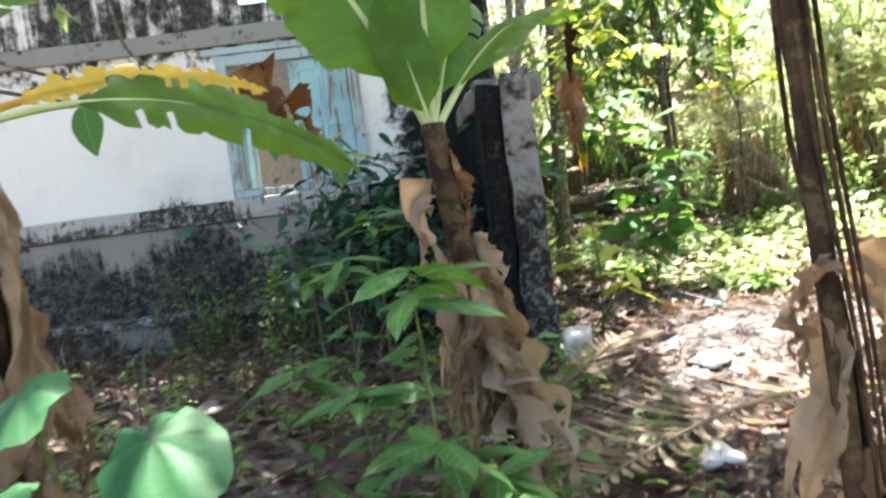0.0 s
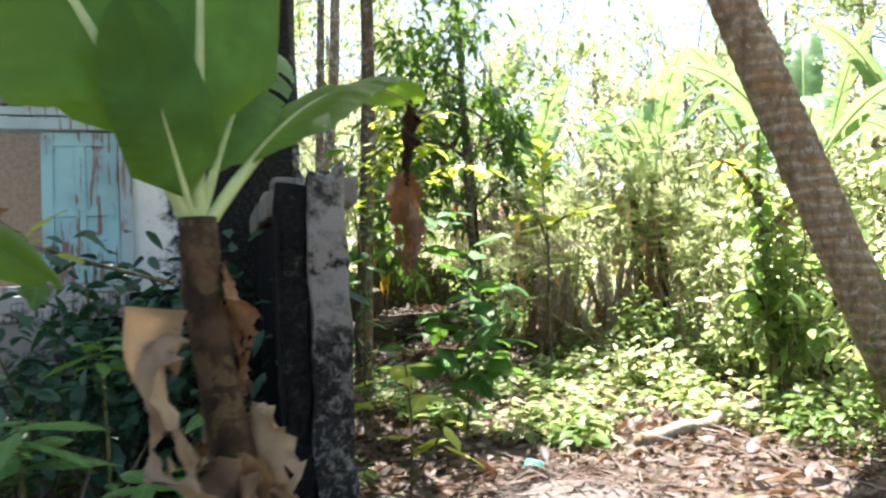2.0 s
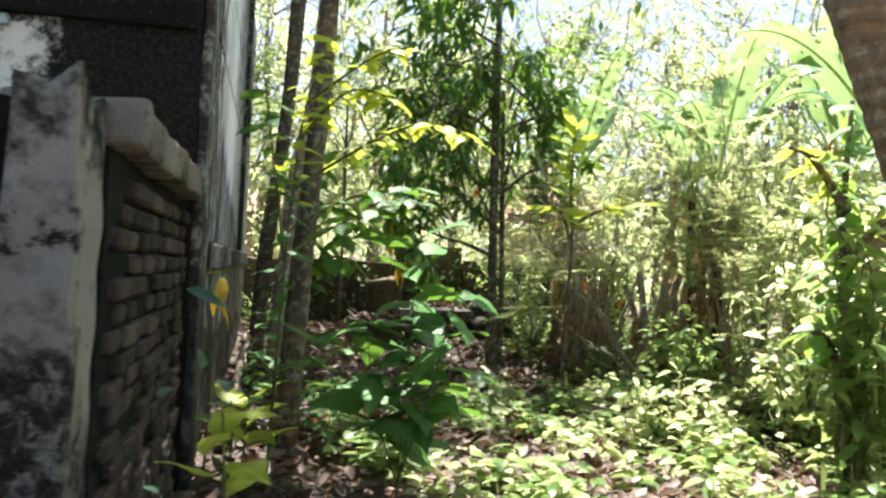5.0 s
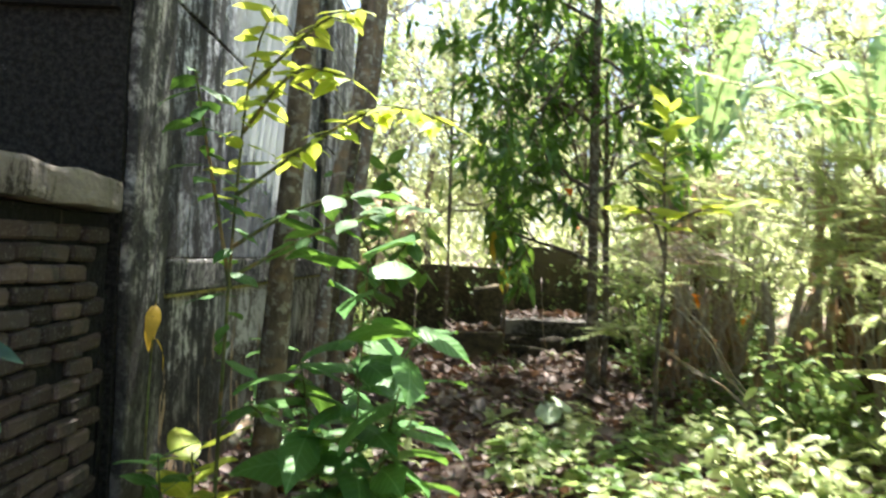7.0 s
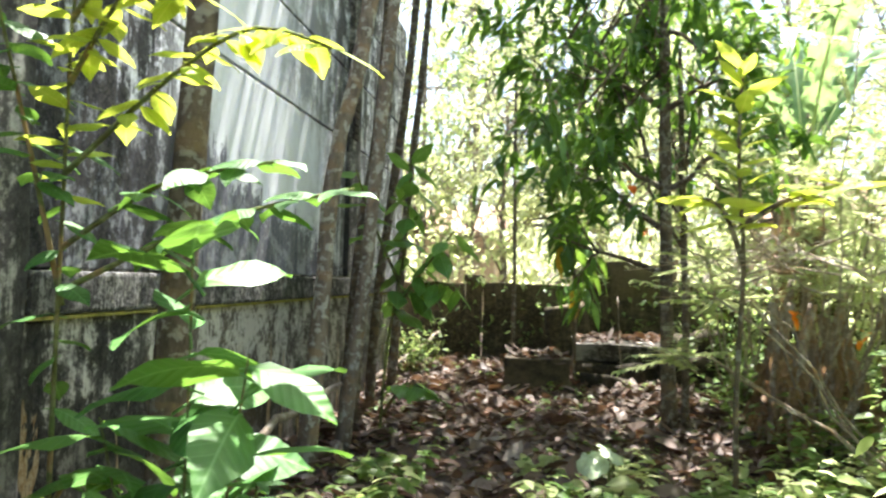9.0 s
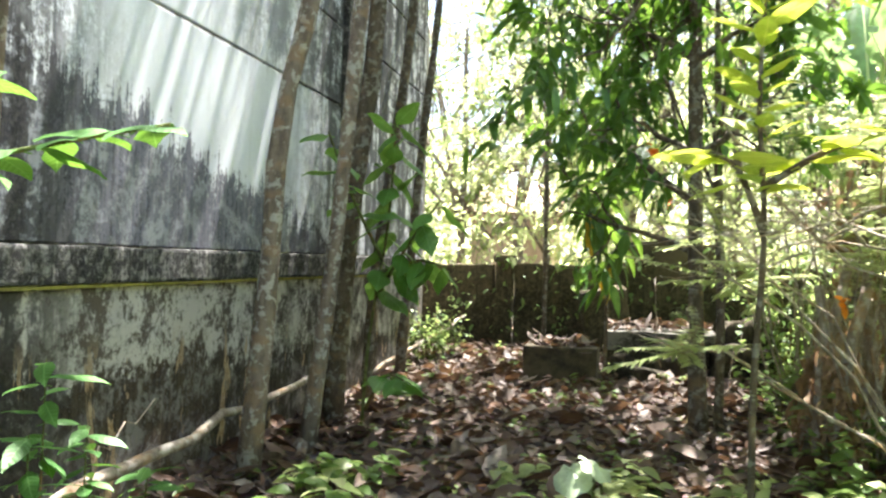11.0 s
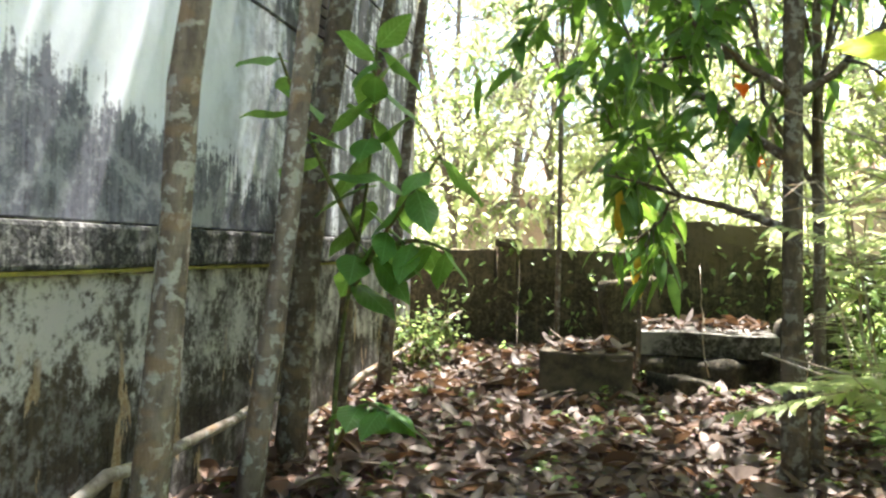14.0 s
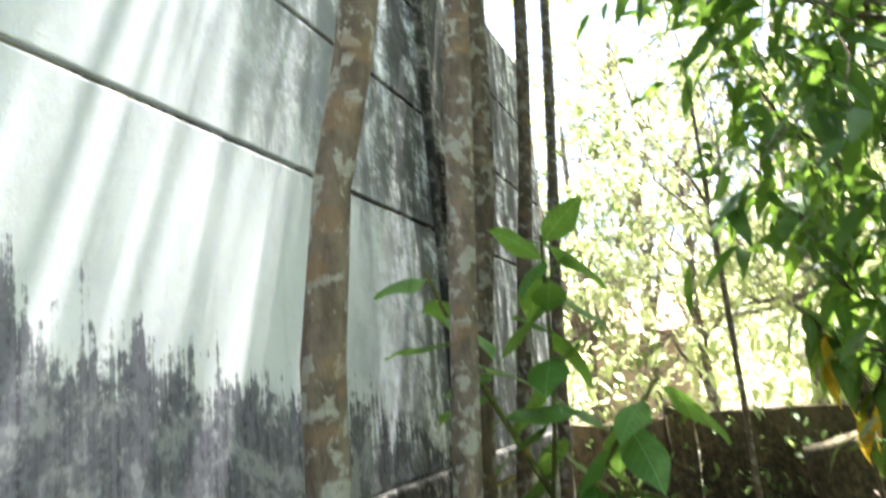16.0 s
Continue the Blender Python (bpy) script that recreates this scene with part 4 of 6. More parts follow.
# ---- bananas ----
def banana_leaf(root, base, tip, width, mat, sag=-0.15, seed=1, torn=0.25, name="leaf_blade", twist=0.0, petiole=0.16, droop=0.0, facing=None):
    """A long blade on an arched midrib, torn along its side veins; the midrib is a part of its own under the blade."""
    rs = np.random.RandomState(seed)
    k, c = 56, 5
    base, tip = np.asarray(base, float), np.asarray(tip, float)
    line = bend(base, tip, k, sag)
    line[:, 2] -= droop * np.linspace(0, 1, k) ** 3
    T = np.gradient(line, axis=0)
    T /= np.linalg.norm(T, axis=1, keepdims=True)
    ref = np.array(facing if facing is not None else (0, 0, 1.0), float)
    S = np.cross(T, ref)
    S /= np.maximum(np.linalg.norm(S, axis=1, keepdims=True), 1e-6)
    U = np.cross(S, T)
    s = np.linspace(0, 1, k)
    u = np.clip((s - petiole) / (1 - petiole), 0, 1)
    h = width / 2 * np.where(s < petiole, 0.04, np.clip(np.minimum(u * 9, 1), 0, 1) * (1 - u ** 5) ** 0.7 * (0.85 + 0.15 * np.sin(u * 3)))
    g = Geo()
    for sg in (-1, 1):
        V = []
        gap = np.cumsum(rs.uniform(0, 1, k) < torn * 0.6)
        for i in range(k):
            jag = 1 - 0.22 * rs.uniform() * (rs.uniform() < torn * 1.5)
            for j in range(c):
                q = j / (c - 1)
                lift = 0.35 * q - 0.5 * q * q + 0.05 * math.sin(gap[i] * 2.3) * q + 0.022 * math.sin(i * 2.2 - 3 * q) * q + 0.06 * math.sin(i * 0.21 + seed) * q
                sl = -0.25 * q * h[i]
                V.append(line[i] + S[i] * sg * h[i] * q * jag + U[i] * h[i] * lift + T[i] * (-sl))
        V = np.array(V)
        quads = []
        for i in range(k - 1):
            for j in range(c - 1):
                if j >= 2 and gap[i] != gap[i + 1]:
                    continue
                a = i * c + j
                quads.append([a, a + 1, a + c + 1, a + c])
        g.add(V, [quads])
    o = g.ob(name, mat, root)
    r = Geo()
    tube(r, line - U * 0.006, np.linspace(0.02, 0.004, k) * max(0.6, width / 0.4), 6)
    r.ob("midrib", M_RIB if mat in (M_BANANA, M_BANANA_SUNNY) else mat, o)
    return o


M_RIB = plain("pale_midrib", (0.42, 0.5, 0.2), 0.5, 0.2, 12.0)


def crumpled(root, name, mat, line, width, seed=1, folds=3.0, label="", torn=0.5, side=None):
    """A dead hanging leaf: a crinkled ribbon along a line, split into rags towards its end."""
    rs = np.random.RandomState(seed)
    k, c = 26, 11
    line = smooth_line(line, k)
    T = np.gradient(line, axis=0)
    T /= np.linalg.norm(T, axis=1, keepdims=True)
    S = np.cross(T, rs.normal(0, 1, 3))
    if side is not None:
        S = np.asarray(side, float) - T * (T @ np.asarray(side, float))[:, None]
    S /= np.linalg.norm(S, axis=1, keepdims=True)
    U = np.cross(S, T)
    q = np.linspace(-1, 1, c)
    ends = np.where(rs.uniform(0, 1, c - 1) < torn, rs.uniform(0.45, 1.0, c - 1), 1.0)
    slits = [j for j in range(1, c - 1) if rs.uniform() < torn]
    V = []
    for i in range(k):
        t = i / (k - 1)
        w = width * (0.14 + 0.86 * math.sin(math.pi * min(1, t + 0.07) ** 0.8)) * rs.uniform(0.82, 1.15)
        a = folds * math.sin(i * 0.33 + seed)
        for j in range(c):
            ang = q[j] * a * 0.6
            rip = 0.09 * width * math.sin(4.5 * q[j] + 0.5 * i + seed) + 0.06 * width * math.sin(11 * q[j] - 0.9 * i)
            V.append(line[i] + S[i] * w / 2 * q[j] * math.cos(ang) + U[i] * (w / 2 * abs(q[j]) * math.sin(ang) + rip) + rs.normal(0, 0.002 + 0.022 * width, 3) * (0.4 + abs(q[j])))
    V = np.array(V)
    quads = []
    for i in range(k - 1):
        for j in range(c - 1):
            if i / (k - 1) > ends[j]:
                continue
            if i > k * 0.4 and j in slits and rs.uniform() < 0.55:
                continue
            a = i * c + j
            quads.append([a, a + 1, a + c + 1, a + c])
    g = Geo()
    g.add(V, [quads])
    return g.ob(name, mat, root, label=label)


def pseudostem(root, pts, r0, r1, mat=None, seed=2, sheaths=7):
    g = Geo()
    line = smooth_line(pts, 18)
    tube(g, line, np.linspace(r0, r1, 18), 14, 0.05, seed)
    g.ob("stem", mat or M_STALK, root)
    rs = np.random.RandomState(seed)
    for k in range(sheaths):
        s = rs.randint(2, 12)
        a = rs.uniform(0, 6.28)
        d = np.array([math.cos(a), math.sin(a), 0])
        p = line[s] + d * r0 * 1.02
        q = p + d * rs.uniform(0.02, 0.12) - np.array([0, 0, rs.uniform(0.3, 0.6)])
        q[2] = max(q[2], 0.03)
        crumpled(root, "dry_sheath", M_DRY, [p + np.array([0, 0, 0.12]), p, (p + q) / 2 + d * 0.04, q], rs.uniform(0.07, 0.16), seed * 10 + k, 2.0)


banana = tagged(new("banana_plant"), "young banana plant with broad leaves and a skirt of dead ones", "banana plant")
pseudostem(banana, [(-0.593, -0.682, -0.047), (-0.628, -0.651, 0.372), (-0.699, -0.6, 0.837), (-0.754, -0.586, 1.209), (-0.763, -0.586, 1.395)], 0.058, 0.036, seed=3, sheaths=9)
C = (-0.763, -0.586, 1.358)
for k in range(9):
    a, z0 = 0.8 * k, 1.3 - 0.09 * k
    d = np.array([math.cos(a), math.sin(a), 0])
    p = np.array([-0.763 + 0.018 * k, -0.586 - 0.006 * k, z0]) + d * 0.045
    crumpled(banana, "stem_rag", M_STALK if k % 3 else M_BROWN_TIP, [p, p + d * 0.02 - np.array([0, 0, 0.08]), p + d * 0.035 - np.array([0, 0, 0.17]), p + d * 0.03 - np.array([0, 0, 0.27])], 0.07, 60 + k, 1.6)
banana_leaf(banana, C, (-0.717, -0.467, 2.558), 0.36, M_BANANA, 0.0, 5, 0.02, facing=(0.1, -1, 0.1))
banana_leaf(banana, C, (-1.245, -0.653, 2.158), 0.46, M_BANANA, -0.1, 6, 0.05, facing=(0.25, -0.85, 0.45))
banana_leaf(banana, C, (-0.106, 0.105, 1.795), 0.3, M_BANANA, -0.16, 7, 0.04)
banana_leaf(banana, C, (-0.535, -0.144, 1.86), 0.2, M_BANANA, -0.1, 8, 0.05, facing=(0.3, -0.6, 0.6))
banana_leaf(banana, C, (-0.874, -0.699, 1.814), 0.2, M_BANANA, 0.0, 9, 0.02, facing=(0.2, -1, 0.2))
crumpled(banana, "dead_leaf_tip", M_STALK, [(-0.126, 0.087, 1.814), (-0.102, 0.151, 1.74), (-0.11, 0.2, 1.66), (-0.108, 0.235, 1.56)], 0.07, 4, 2.0, "dark dried stalk of a hanging leaf", torn=0.0)
crumpled(banana, "dead_leaf_tip", M_BROWN_TIP, [(-0.108, 0.235, 1.6), (-0.114, 0.25, 1.5), (-0.108, 0.255, 1.4), (-0.116, 0.262, 1.32), (-0.1, 0.27, 1.27)], 0.13, 11, 1.3, "brown curled leaf tip hanging down", torn=0.1, side=(1, -0.2, 0))
crumpled(banana, "dead_leaf_tip", M_DRY, [(-0.1, 0.225, 1.5), (-0.085, 0.215, 1.44), (-0.08, 0.215, 1.36), (-0.095, 0.23, 1.3)], 0.06, 14, 1.2, "pale inner fold of the withered leaf", torn=0.1, side=(0.8, 0.5, 0))
crumpled(banana, "dead_leaf", M_DRY, [(-0.795, -0.63, 1.163), (-0.854, -0.682, 1.135), (-0.811, -0.732, 0.93), (-0.69, -0.731, 0.725)], 0.13, 8, 3.2)
for k, pts in enumerate(([(-0.695, -0.675, 0.883), (-0.645, -0.753, 0.744), (-0.618, -0.774, 0.512), (-0.584, -0.813, 0.233)], [(-0.706, -0.692, 0.744), (-0.578, -0.739, 0.577), (-0.489, -0.802, 0.326), (-0.422, -0.9, 0.074)],
                         [(-0.669, -0.695, 0.651), (-0.62, -0.792, 0.465), (-0.586, -0.841, 0.279), (-0.537, -0.948, 0.047)], [(-0.642, -0.585, 0.837), (-0.55, -0.61, 0.558), (-0.535, -0.658, 0.279), (-0.483, -0.709, 0.037)])):
    crumpled(banana, "dead_leaf", M_DRY, pts, 0.15, 40 + k, 3.4)

left = tagged(new("banana_plant"), "banana plant with a ragged green leaf and yellow dying leaves", "banana plant")
pseudostem(left, [(-1.934, -1.397, -0.047), (-1.915, -1.389, 0.651), (-1.931, -1.351, 1.209), (-1.948, -1.331, 1.488)], 0.09, 0.05, seed=6, sheaths=12)
banana_leaf(left, (-1.948, -1.331, 1.451), (-1.027, -0.482, 1.265), 0.2, M_BANANA, -0.16, 15, 0.25, petiole=0.25, facing=(0.5, -1, 0.55))
banana_leaf(left, (-1.948, -1.331, 1.469), (-1.306, -0.462, 1.581), 0.13, M_YELLOW_DEAD, -0.08, 16, 0.5, facing=(0.5, -1, 0.5))
banana_leaf(left, (-1.948, -1.331, 1.488), (-2.242, -0.487, 2.325), 0.4, M_BANANA, -0.1, 17, 0.3)
banana_leaf(left, (-1.948, -1.331, 1.488), (-2.695, -1.575, 2.139), 0.4, M_BANANA, -0.1, 18, 0.3)
crumpled(left, "dead_leaf", M_BROWN_TIP, [(-1.421, -0.5, 1.6), (-1.302, -0.415, 1.581), (-1.225, -0.374, 1.507), (-1.15, -0.38, 1.395)], 0.2, 3, 2.0, "orange-brown withered leaf end")
crumpled(left, "dead_leaf", M_DRY, [(-1.884, -1.354, 1.302), (-1.821, -1.377, 1.265), (-1.804, -1.407, 0.93), (-1.816, -1.434, 0.558), (-1.798, -1.454, 0.186)], 0.14, 12, 2.8)

dead = tagged(new("dead_banana"), "dead banana stem hung with dry brown stalks and leaf rags", "dead plant")
pseudostem(dead, [(-0.042, -1.974, -0.047), (-0.062, -1.982, 0.558), (-0.089, -1.971, 1.209), (-0.106, -1.951, 2.046)], 0.019, 0.016, seed=9, sheaths=1)
DX = [-0.106, -1.951]
rs = np.random.RandomState(5)
for k in range(7):
    a = rs.uniform(0, 6.28)
    top = np.array([DX[0], DX[1], rs.uniform(1.8, 2.15)])
    out = np.array([math.cos(a), math.sin(a), 0]) * rs.uniform(0.02, 0.06)
    if out[0] < 0.0:
        out[0] = 0.02
    g = Geo()
    tube(g, smooth_line([top, top + out + np.array([0, 0, 0.05]), top + out * 1.15 - np.array([0, 0, 0.6]), np.array([DX[0] + 0.05, DX[1] - 0.03, 0.85]) + out * 0.8, np.array([DX[0] + 0.07, DX[1] - 0.03, 0.33]) + out * 0.9], 14), np.linspace(0.006, 0.003, 14), 6)
    g.ob("dry_stalk", M_STALK, dead)
crumpled(dead, "dead_leaf", M_DRY, [(-0.082, -2.009, 1.004), (-0.139, -2.023, 0.977), (-0.158, -2.022, 0.911), (-0.147, -2.004, 0.837)], 0.07, 21, 1.6)
crumpled(dead, "dead_leaf", M_DRY, [(-0.042, -1.974, 1.023), (0.005, -1.959, 0.977), (0.024, -1.96, 0.883), (0.015, -1.96, 0.79)], 0.08, 22, 1.6)
for k in range(5):
    crumpled(dead, "dead_leaf", M_DRY if k % 2 else M_BROWN_TIP, [(-0.034, -1.993, 0.7 - 0.06 * k), (-0.034 + 0.02 * k, -1.993 - 0.02, 0.55), (-0.034 + 0.03 + 0.02 * k, -1.993, 0.38), (-0.034 + 0.03, -1.993, 0.1)], 0.08, 30 + k, 2.0)
dead.location = (-0.16, -0.09, 0)


def far_banana(x, y, h, seed, dry=0):
    rs = np.random.RandomState(seed)
    root = tagged(new("banana_plant"), "tall sunlit banana plant in the thicket", "banana plant", "bananas in the thicket")
    z = float(ground_z(x, y))
    pseudostem(root, [(x, y, z - 0.05), (x + 0.03, y, z + h * 0.35), (x, y + 0.05, z + h * 0.6)], 0.11, 0.06, seed=seed, sheaths=3)
    for k in range(8):
        a = k * 0.785 + rs.uniform(-0.2, 0.2)
        q = rs.uniform(0.9, 1.8)
        e = (x + q * math.cos(a), y + q * math.sin(a), z + h * rs.uniform(0.62, 1.12))
        banana_leaf(root, (x, y + 0.05, z + h * 0.58), e, 0.42, M_BANANA_SUNNY, -0.45, seed * 9 + k, 0.22)
    for k in range(dry):
        a = rs.uniform(0, 6.28)
        crumpled(root, "dead_leaf", M_DRY, [(x, y, z + h * 0.55), (x + 0.25 * math.cos(a), y + 0.25 * math.sin(a), z + h * 0.5), (x + 0.32 * math.cos(a), y + 0.32 * math.sin(a), z + 0.6), (x + 0.3 * math.cos(a), y + 0.3 * math.sin(a), z + 0.1)], 0.24, seed * 7 + k, 2.4)
    return root


for x, y, h, sd, dr in ((5.837, 8.125, 4.3, 51, 3), (7.258, 7.554, 4.4, 52, 3), (6.506, 9.902, 4.6, 53, 3), (5.579, 4.725, 3.6, 54, 4), (8.289, 5.647, 4.2, 55, 4), (5.004, 10.833, 4.4, 56, 4), (9.433, 8.579, 4.8, 57, 3)):
    far_banana(x, y, h, sd, dr)


def dead_clump(x, y, h, seed):
    """A clump of dead banana stools, all brown rags."""
    rs = np.random.RandomState(seed)
    root = tagged(new("dead_banana_clump"), "clump of dead brown banana stems with hanging rags", "dead plant", "dead banana clumps")
    z = float(ground_z(x, y))
    for k in range(3):
        px, py = x + rs.normal(0, 0.2), y + rs.normal(0, 0.2)
        pseudostem(root, [(px, py, z - 0.05), (px + rs.normal(0, 0.05), py, z + h * 0.5), (px + rs.normal(0, 0.12), py, z + h)], 0.06, 0.035, M_TWIG, seed=seed + k, sheaths=9)
    return root


for x, y, h, sd in ((4.95, 8.0, 1.4, 67), (5.6, 8.6, 1.3, 68), (4.4, 8.9, 1.2, 69), (4.189, 8.522, 1.3, 61), (4.696, 9.137, 1.5, 62), (5.329, 9.391, 1.2, 63), (6.212, 8.833, 1.4, 65)):
    dead_clump(x, y, h, sd)


# ---- shrubs, saplings and ground plants ----
def leaf_mesh(name, L, W, mat, prof=OVAL, droop=0.35, fold=0.2, wave=0.03):
    """One leaf along x: a pointed oval blade, hollow along its midrib, with a wavy rim and a short stalk."""
    k = 8
    V, F = [], []
    for i in range(k):
        q = i / (k - 1)
        h = 0.012 if i == 0 else float(np.interp(q, [p[0] for p in prof], [p[1] for p in prof]))
        if 0 < i < k - 1:
            h = 0.5 * h + 0.5 * math.sin(math.pi * q ** 0.85)
        x, z = L * q, 0.15 * L * q - droop * L * q * q
        for c in (-1, 0, 1):
            y = c * h * W / 2
            V.append((x + 0.06 * W * abs(c), y, z + abs(y) * fold * 2 - abs(y) ** 2 / W * 1.2 + abs(c) * wave * W * math.sin(i * 1.3 + 2 * c)))
    for i in range(k - 1):
        a = 3 * i
        F += [[a, a + 1, a + 4, a + 3], [a + 1, a + 2, a + 5, a + 4]]
    n = len(V)
    r = 0.012 * L
    for x, z in ((-0.16 * L, -0.05 * L), (0.05 * L, 0.006 * L)):
        V += [(x, -r, z), (x, r, z), (x, 0, z - 1.6 * r)]
    F += [[n, n + 1, n + 4, n + 3], [n + 1, n + 2, n + 5, n + 4], [n + 2, n, n + 3, n + 5]]
    g = Geo()
    g.add(V, [F])
    o = g.ob(name, mat)
    me = o.data
    bpy.data.objects.remove(o)
    return me


def leaf_part(root, me, name, p, d, scale, rs):
    """One leaf as an object of its own on a shared mesh, pointing along d."""
    d = Vector(d).normalized()
    q = d.to_track_quat("X", "Z")
    o = new(name, me)
    o.parent = root
    o.matrix_local = Matrix.Translation(p) @ q.to_matrix().to_4x4() @ pose(0, 0, 0, rs.uniform(-25, 25)) @ Matrix.Scale(scale, 4)
    return o


BROAD = leaf_mesh("leaf", 0.25, 0.135, M_LEAF_PART)
ROUND = leaf_mesh("leaf", 0.26, 0.17, M_LEAF_ROUND, droop=0.25)
BROAD_LONG = leaf_mesh("leaf", 0.24, 0.085, M_LEAF_PART)
YELLOW = leaf_mesh("leaf", 0.22, 0.095, M_LEAF_YELLOW, OVAL, 0.3)
YELLOW_DROOP = leaf_mesh("leaf", 0.16, 0.07, M_YELLOW_DEAD, OVAL, 0.9)


def sprig(name, label, stems, leaves, seed, mat=None, category="plant", group="", thick=0.008):
    """A plant of a few stems; leaves are (stem, share, mesh, count, spread, scale)."""
    rs = np.random.RandomState(seed)
    root = tagged(new(name), label, category, group)
    o = np.asarray(stems[0][0], float)
    root.location = o
    lines = []
    for st in stems:
        line = smooth_line(np.asarray(st, float) - o, 14)
        g = Geo()
        tube(g, line, np.linspace(thick, thick * 0.45, 14), 7)
        g.ob("stem", mat or M_STEM, root)
        lines.append(line)
    for i, lo, hi, me, count, up, scale in leaves:
        for k in range(count):
            s = lo + (hi - lo) * (k + rs.uniform(0, 0.6)) / count
            p = [float(np.interp(s * 13, np.arange(14), lines[i][:, c])) for c in range(3)]
            a = k * 2.4 + rs.uniform(-0.4, 0.4)
            leaf_part(root, me, "leaf", Vector(p), (math.cos(a), math.sin(a), up + rs.uniform(-0.25, 0.25)), scale * rs.uniform(0.75, 1.2), rs)
    return root


broad_shrub = sprig("broad_leaf_shrub", "shrub with broad dark green leaves near the house corner",
      [[(1.218, 4.109, 0), (1.234, 4.064, 0.465), (1.26, 4.019, 1.023), (1.277, 3.974, 1.349)], [(1.218, 4.109, 0.093), (1.394, 3.971, 0.558), (1.552, 3.833, 1.116)], [(1.218, 4.109, 0.093), (1.038, 4.114, 0.465), (0.92, 4.027, 0.93)], [(1.218, 4.109, 0.093), (1.353, 4.151, 0.465), (1.576, 4.101, 0.744)]],
      [(0, 0.3, 1, BROAD, 19, 0.15, 1.75), (1, 0.35, 1, BROAD, 14, 0.05, 1.65), (2, 0.3, 1, BROAD, 14, 0.0, 1.6), (3, 0.3, 1, BROAD, 10, 0.0, 1.5)], 71, category="shrub")
broad_shrub.location = (1.18, 3.58, 0)
broad_shrub.scale = (0.76, 0.76, 1.1)
yellow_plant = sprig("yellow_leaf_plant", "low plant with bright yellow-green leaves",
      [[(0.505, 2.583, 0), (0.522, 2.563, 0.326), (0.503, 2.564, 0.614)], [(0.505, 2.583, 0.093), (0.611, 2.5, 0.279), (0.665, 2.478, 0.391)]],
      [(0, 0.4, 1, YELLOW, 9, 0.3, 0.95), (1, 0.6, 1, YELLOW, 4, -0.3, 1.0)], 72)
yellow_plant.location = (0.3, 1.98, 0)
yellow_plant.scale = (1.2, 1.2, 1.3)
wall_plant = sprig("yellow_leaf_plant", "low plant with bright yellow-green leaves by the brick wall",
      [[(0.326, 3.343, 0), (0.345, 3.342, 0.279), (0.326, 3.343, 0.512)], [(0.393, 3.619, 0), (0.412, 3.617, 0.279), (0.395, 3.637, 0.465)]],
      [(0, 0.4, 1, BROAD_LONG, 9, 0.5, 0.9), (1, 0.4, 1, YELLOW, 9, 0.4, 1.5)], 73)
wall_plant.location = (0.25, 3.86, 0)
sap = sprig("sapling", "thin sapling with pale yellow-green leaves at its top",
            [[(3.374, 6.765, 0), (3.365, 6.765, 0.744), (3.401, 6.765, 1.581), (3.365, 6.774, 2.232), (3.383, 6.774, 2.837)], [(3.401, 6.765, 1.581), (3.25, 6.66, 1.906), (3.1, 6.6, 1.98)], [(3.383, 6.765, 1.814), (3.684, 6.623, 2), (3.996, 6.527, 2.046)]],
            [(0, 0.72, 1, YELLOW, 26, 0.55, 1.2), (1, 0.4, 1, YELLOW, 8, 0.1, 1.6), (2, 0.3, 1, YELLOW, 10, 0.1, 1.6)], 74, M_BARK_DARK, "sapling", thick=0.022)
sprig("jackfruit_sapling", "leafy sapling with broad rounded leaves among the slender trunks",
      [[(0.688, 8.5, 0), (0.735, 8.5, 0.674), (0.879, 8.455, 1.433), (0.927, 8.408, 2.107)], [(0.783, 8.501, 0.927), (1.07, 8.314, 1.264), (1.357, 8.175, 1.56)], [(0.831, 8.473, 1.18), (0.644, 8.214, 1.602), (0.522, 8.023, 1.981)], [(0.716, 8.5, 0.169), (0.928, 8.313, 0.421), (1.12, 8.172, 0.421)], [(0.831, 8.454, 1.096), (1.165, 8.363, 1.18), (1.404, 8.271, 1.138)]],
      [(0, 0.45, 1, ROUND, 17, -0.6, 1.1), (1, 0.3, 1, ROUND, 9, -0.7, 1.1), (2, 0.35, 1, ROUND, 8, -0.2, 1.1), (3, 0.45, 1, ROUND, 9, -0.2, 1.0), (4, 0.4, 1, ROUND, 7, -0.9, 1.1), (0, 0.75, 1, ROUND, 6, 0.6, 0.9)], 75, category="sapling", thick=0.016).scale.z = 1.18
MANGO_LONG = leaf_mesh("leaf", 0.36, 0.14, M_LEAF_GLOSS, droop=0.6)
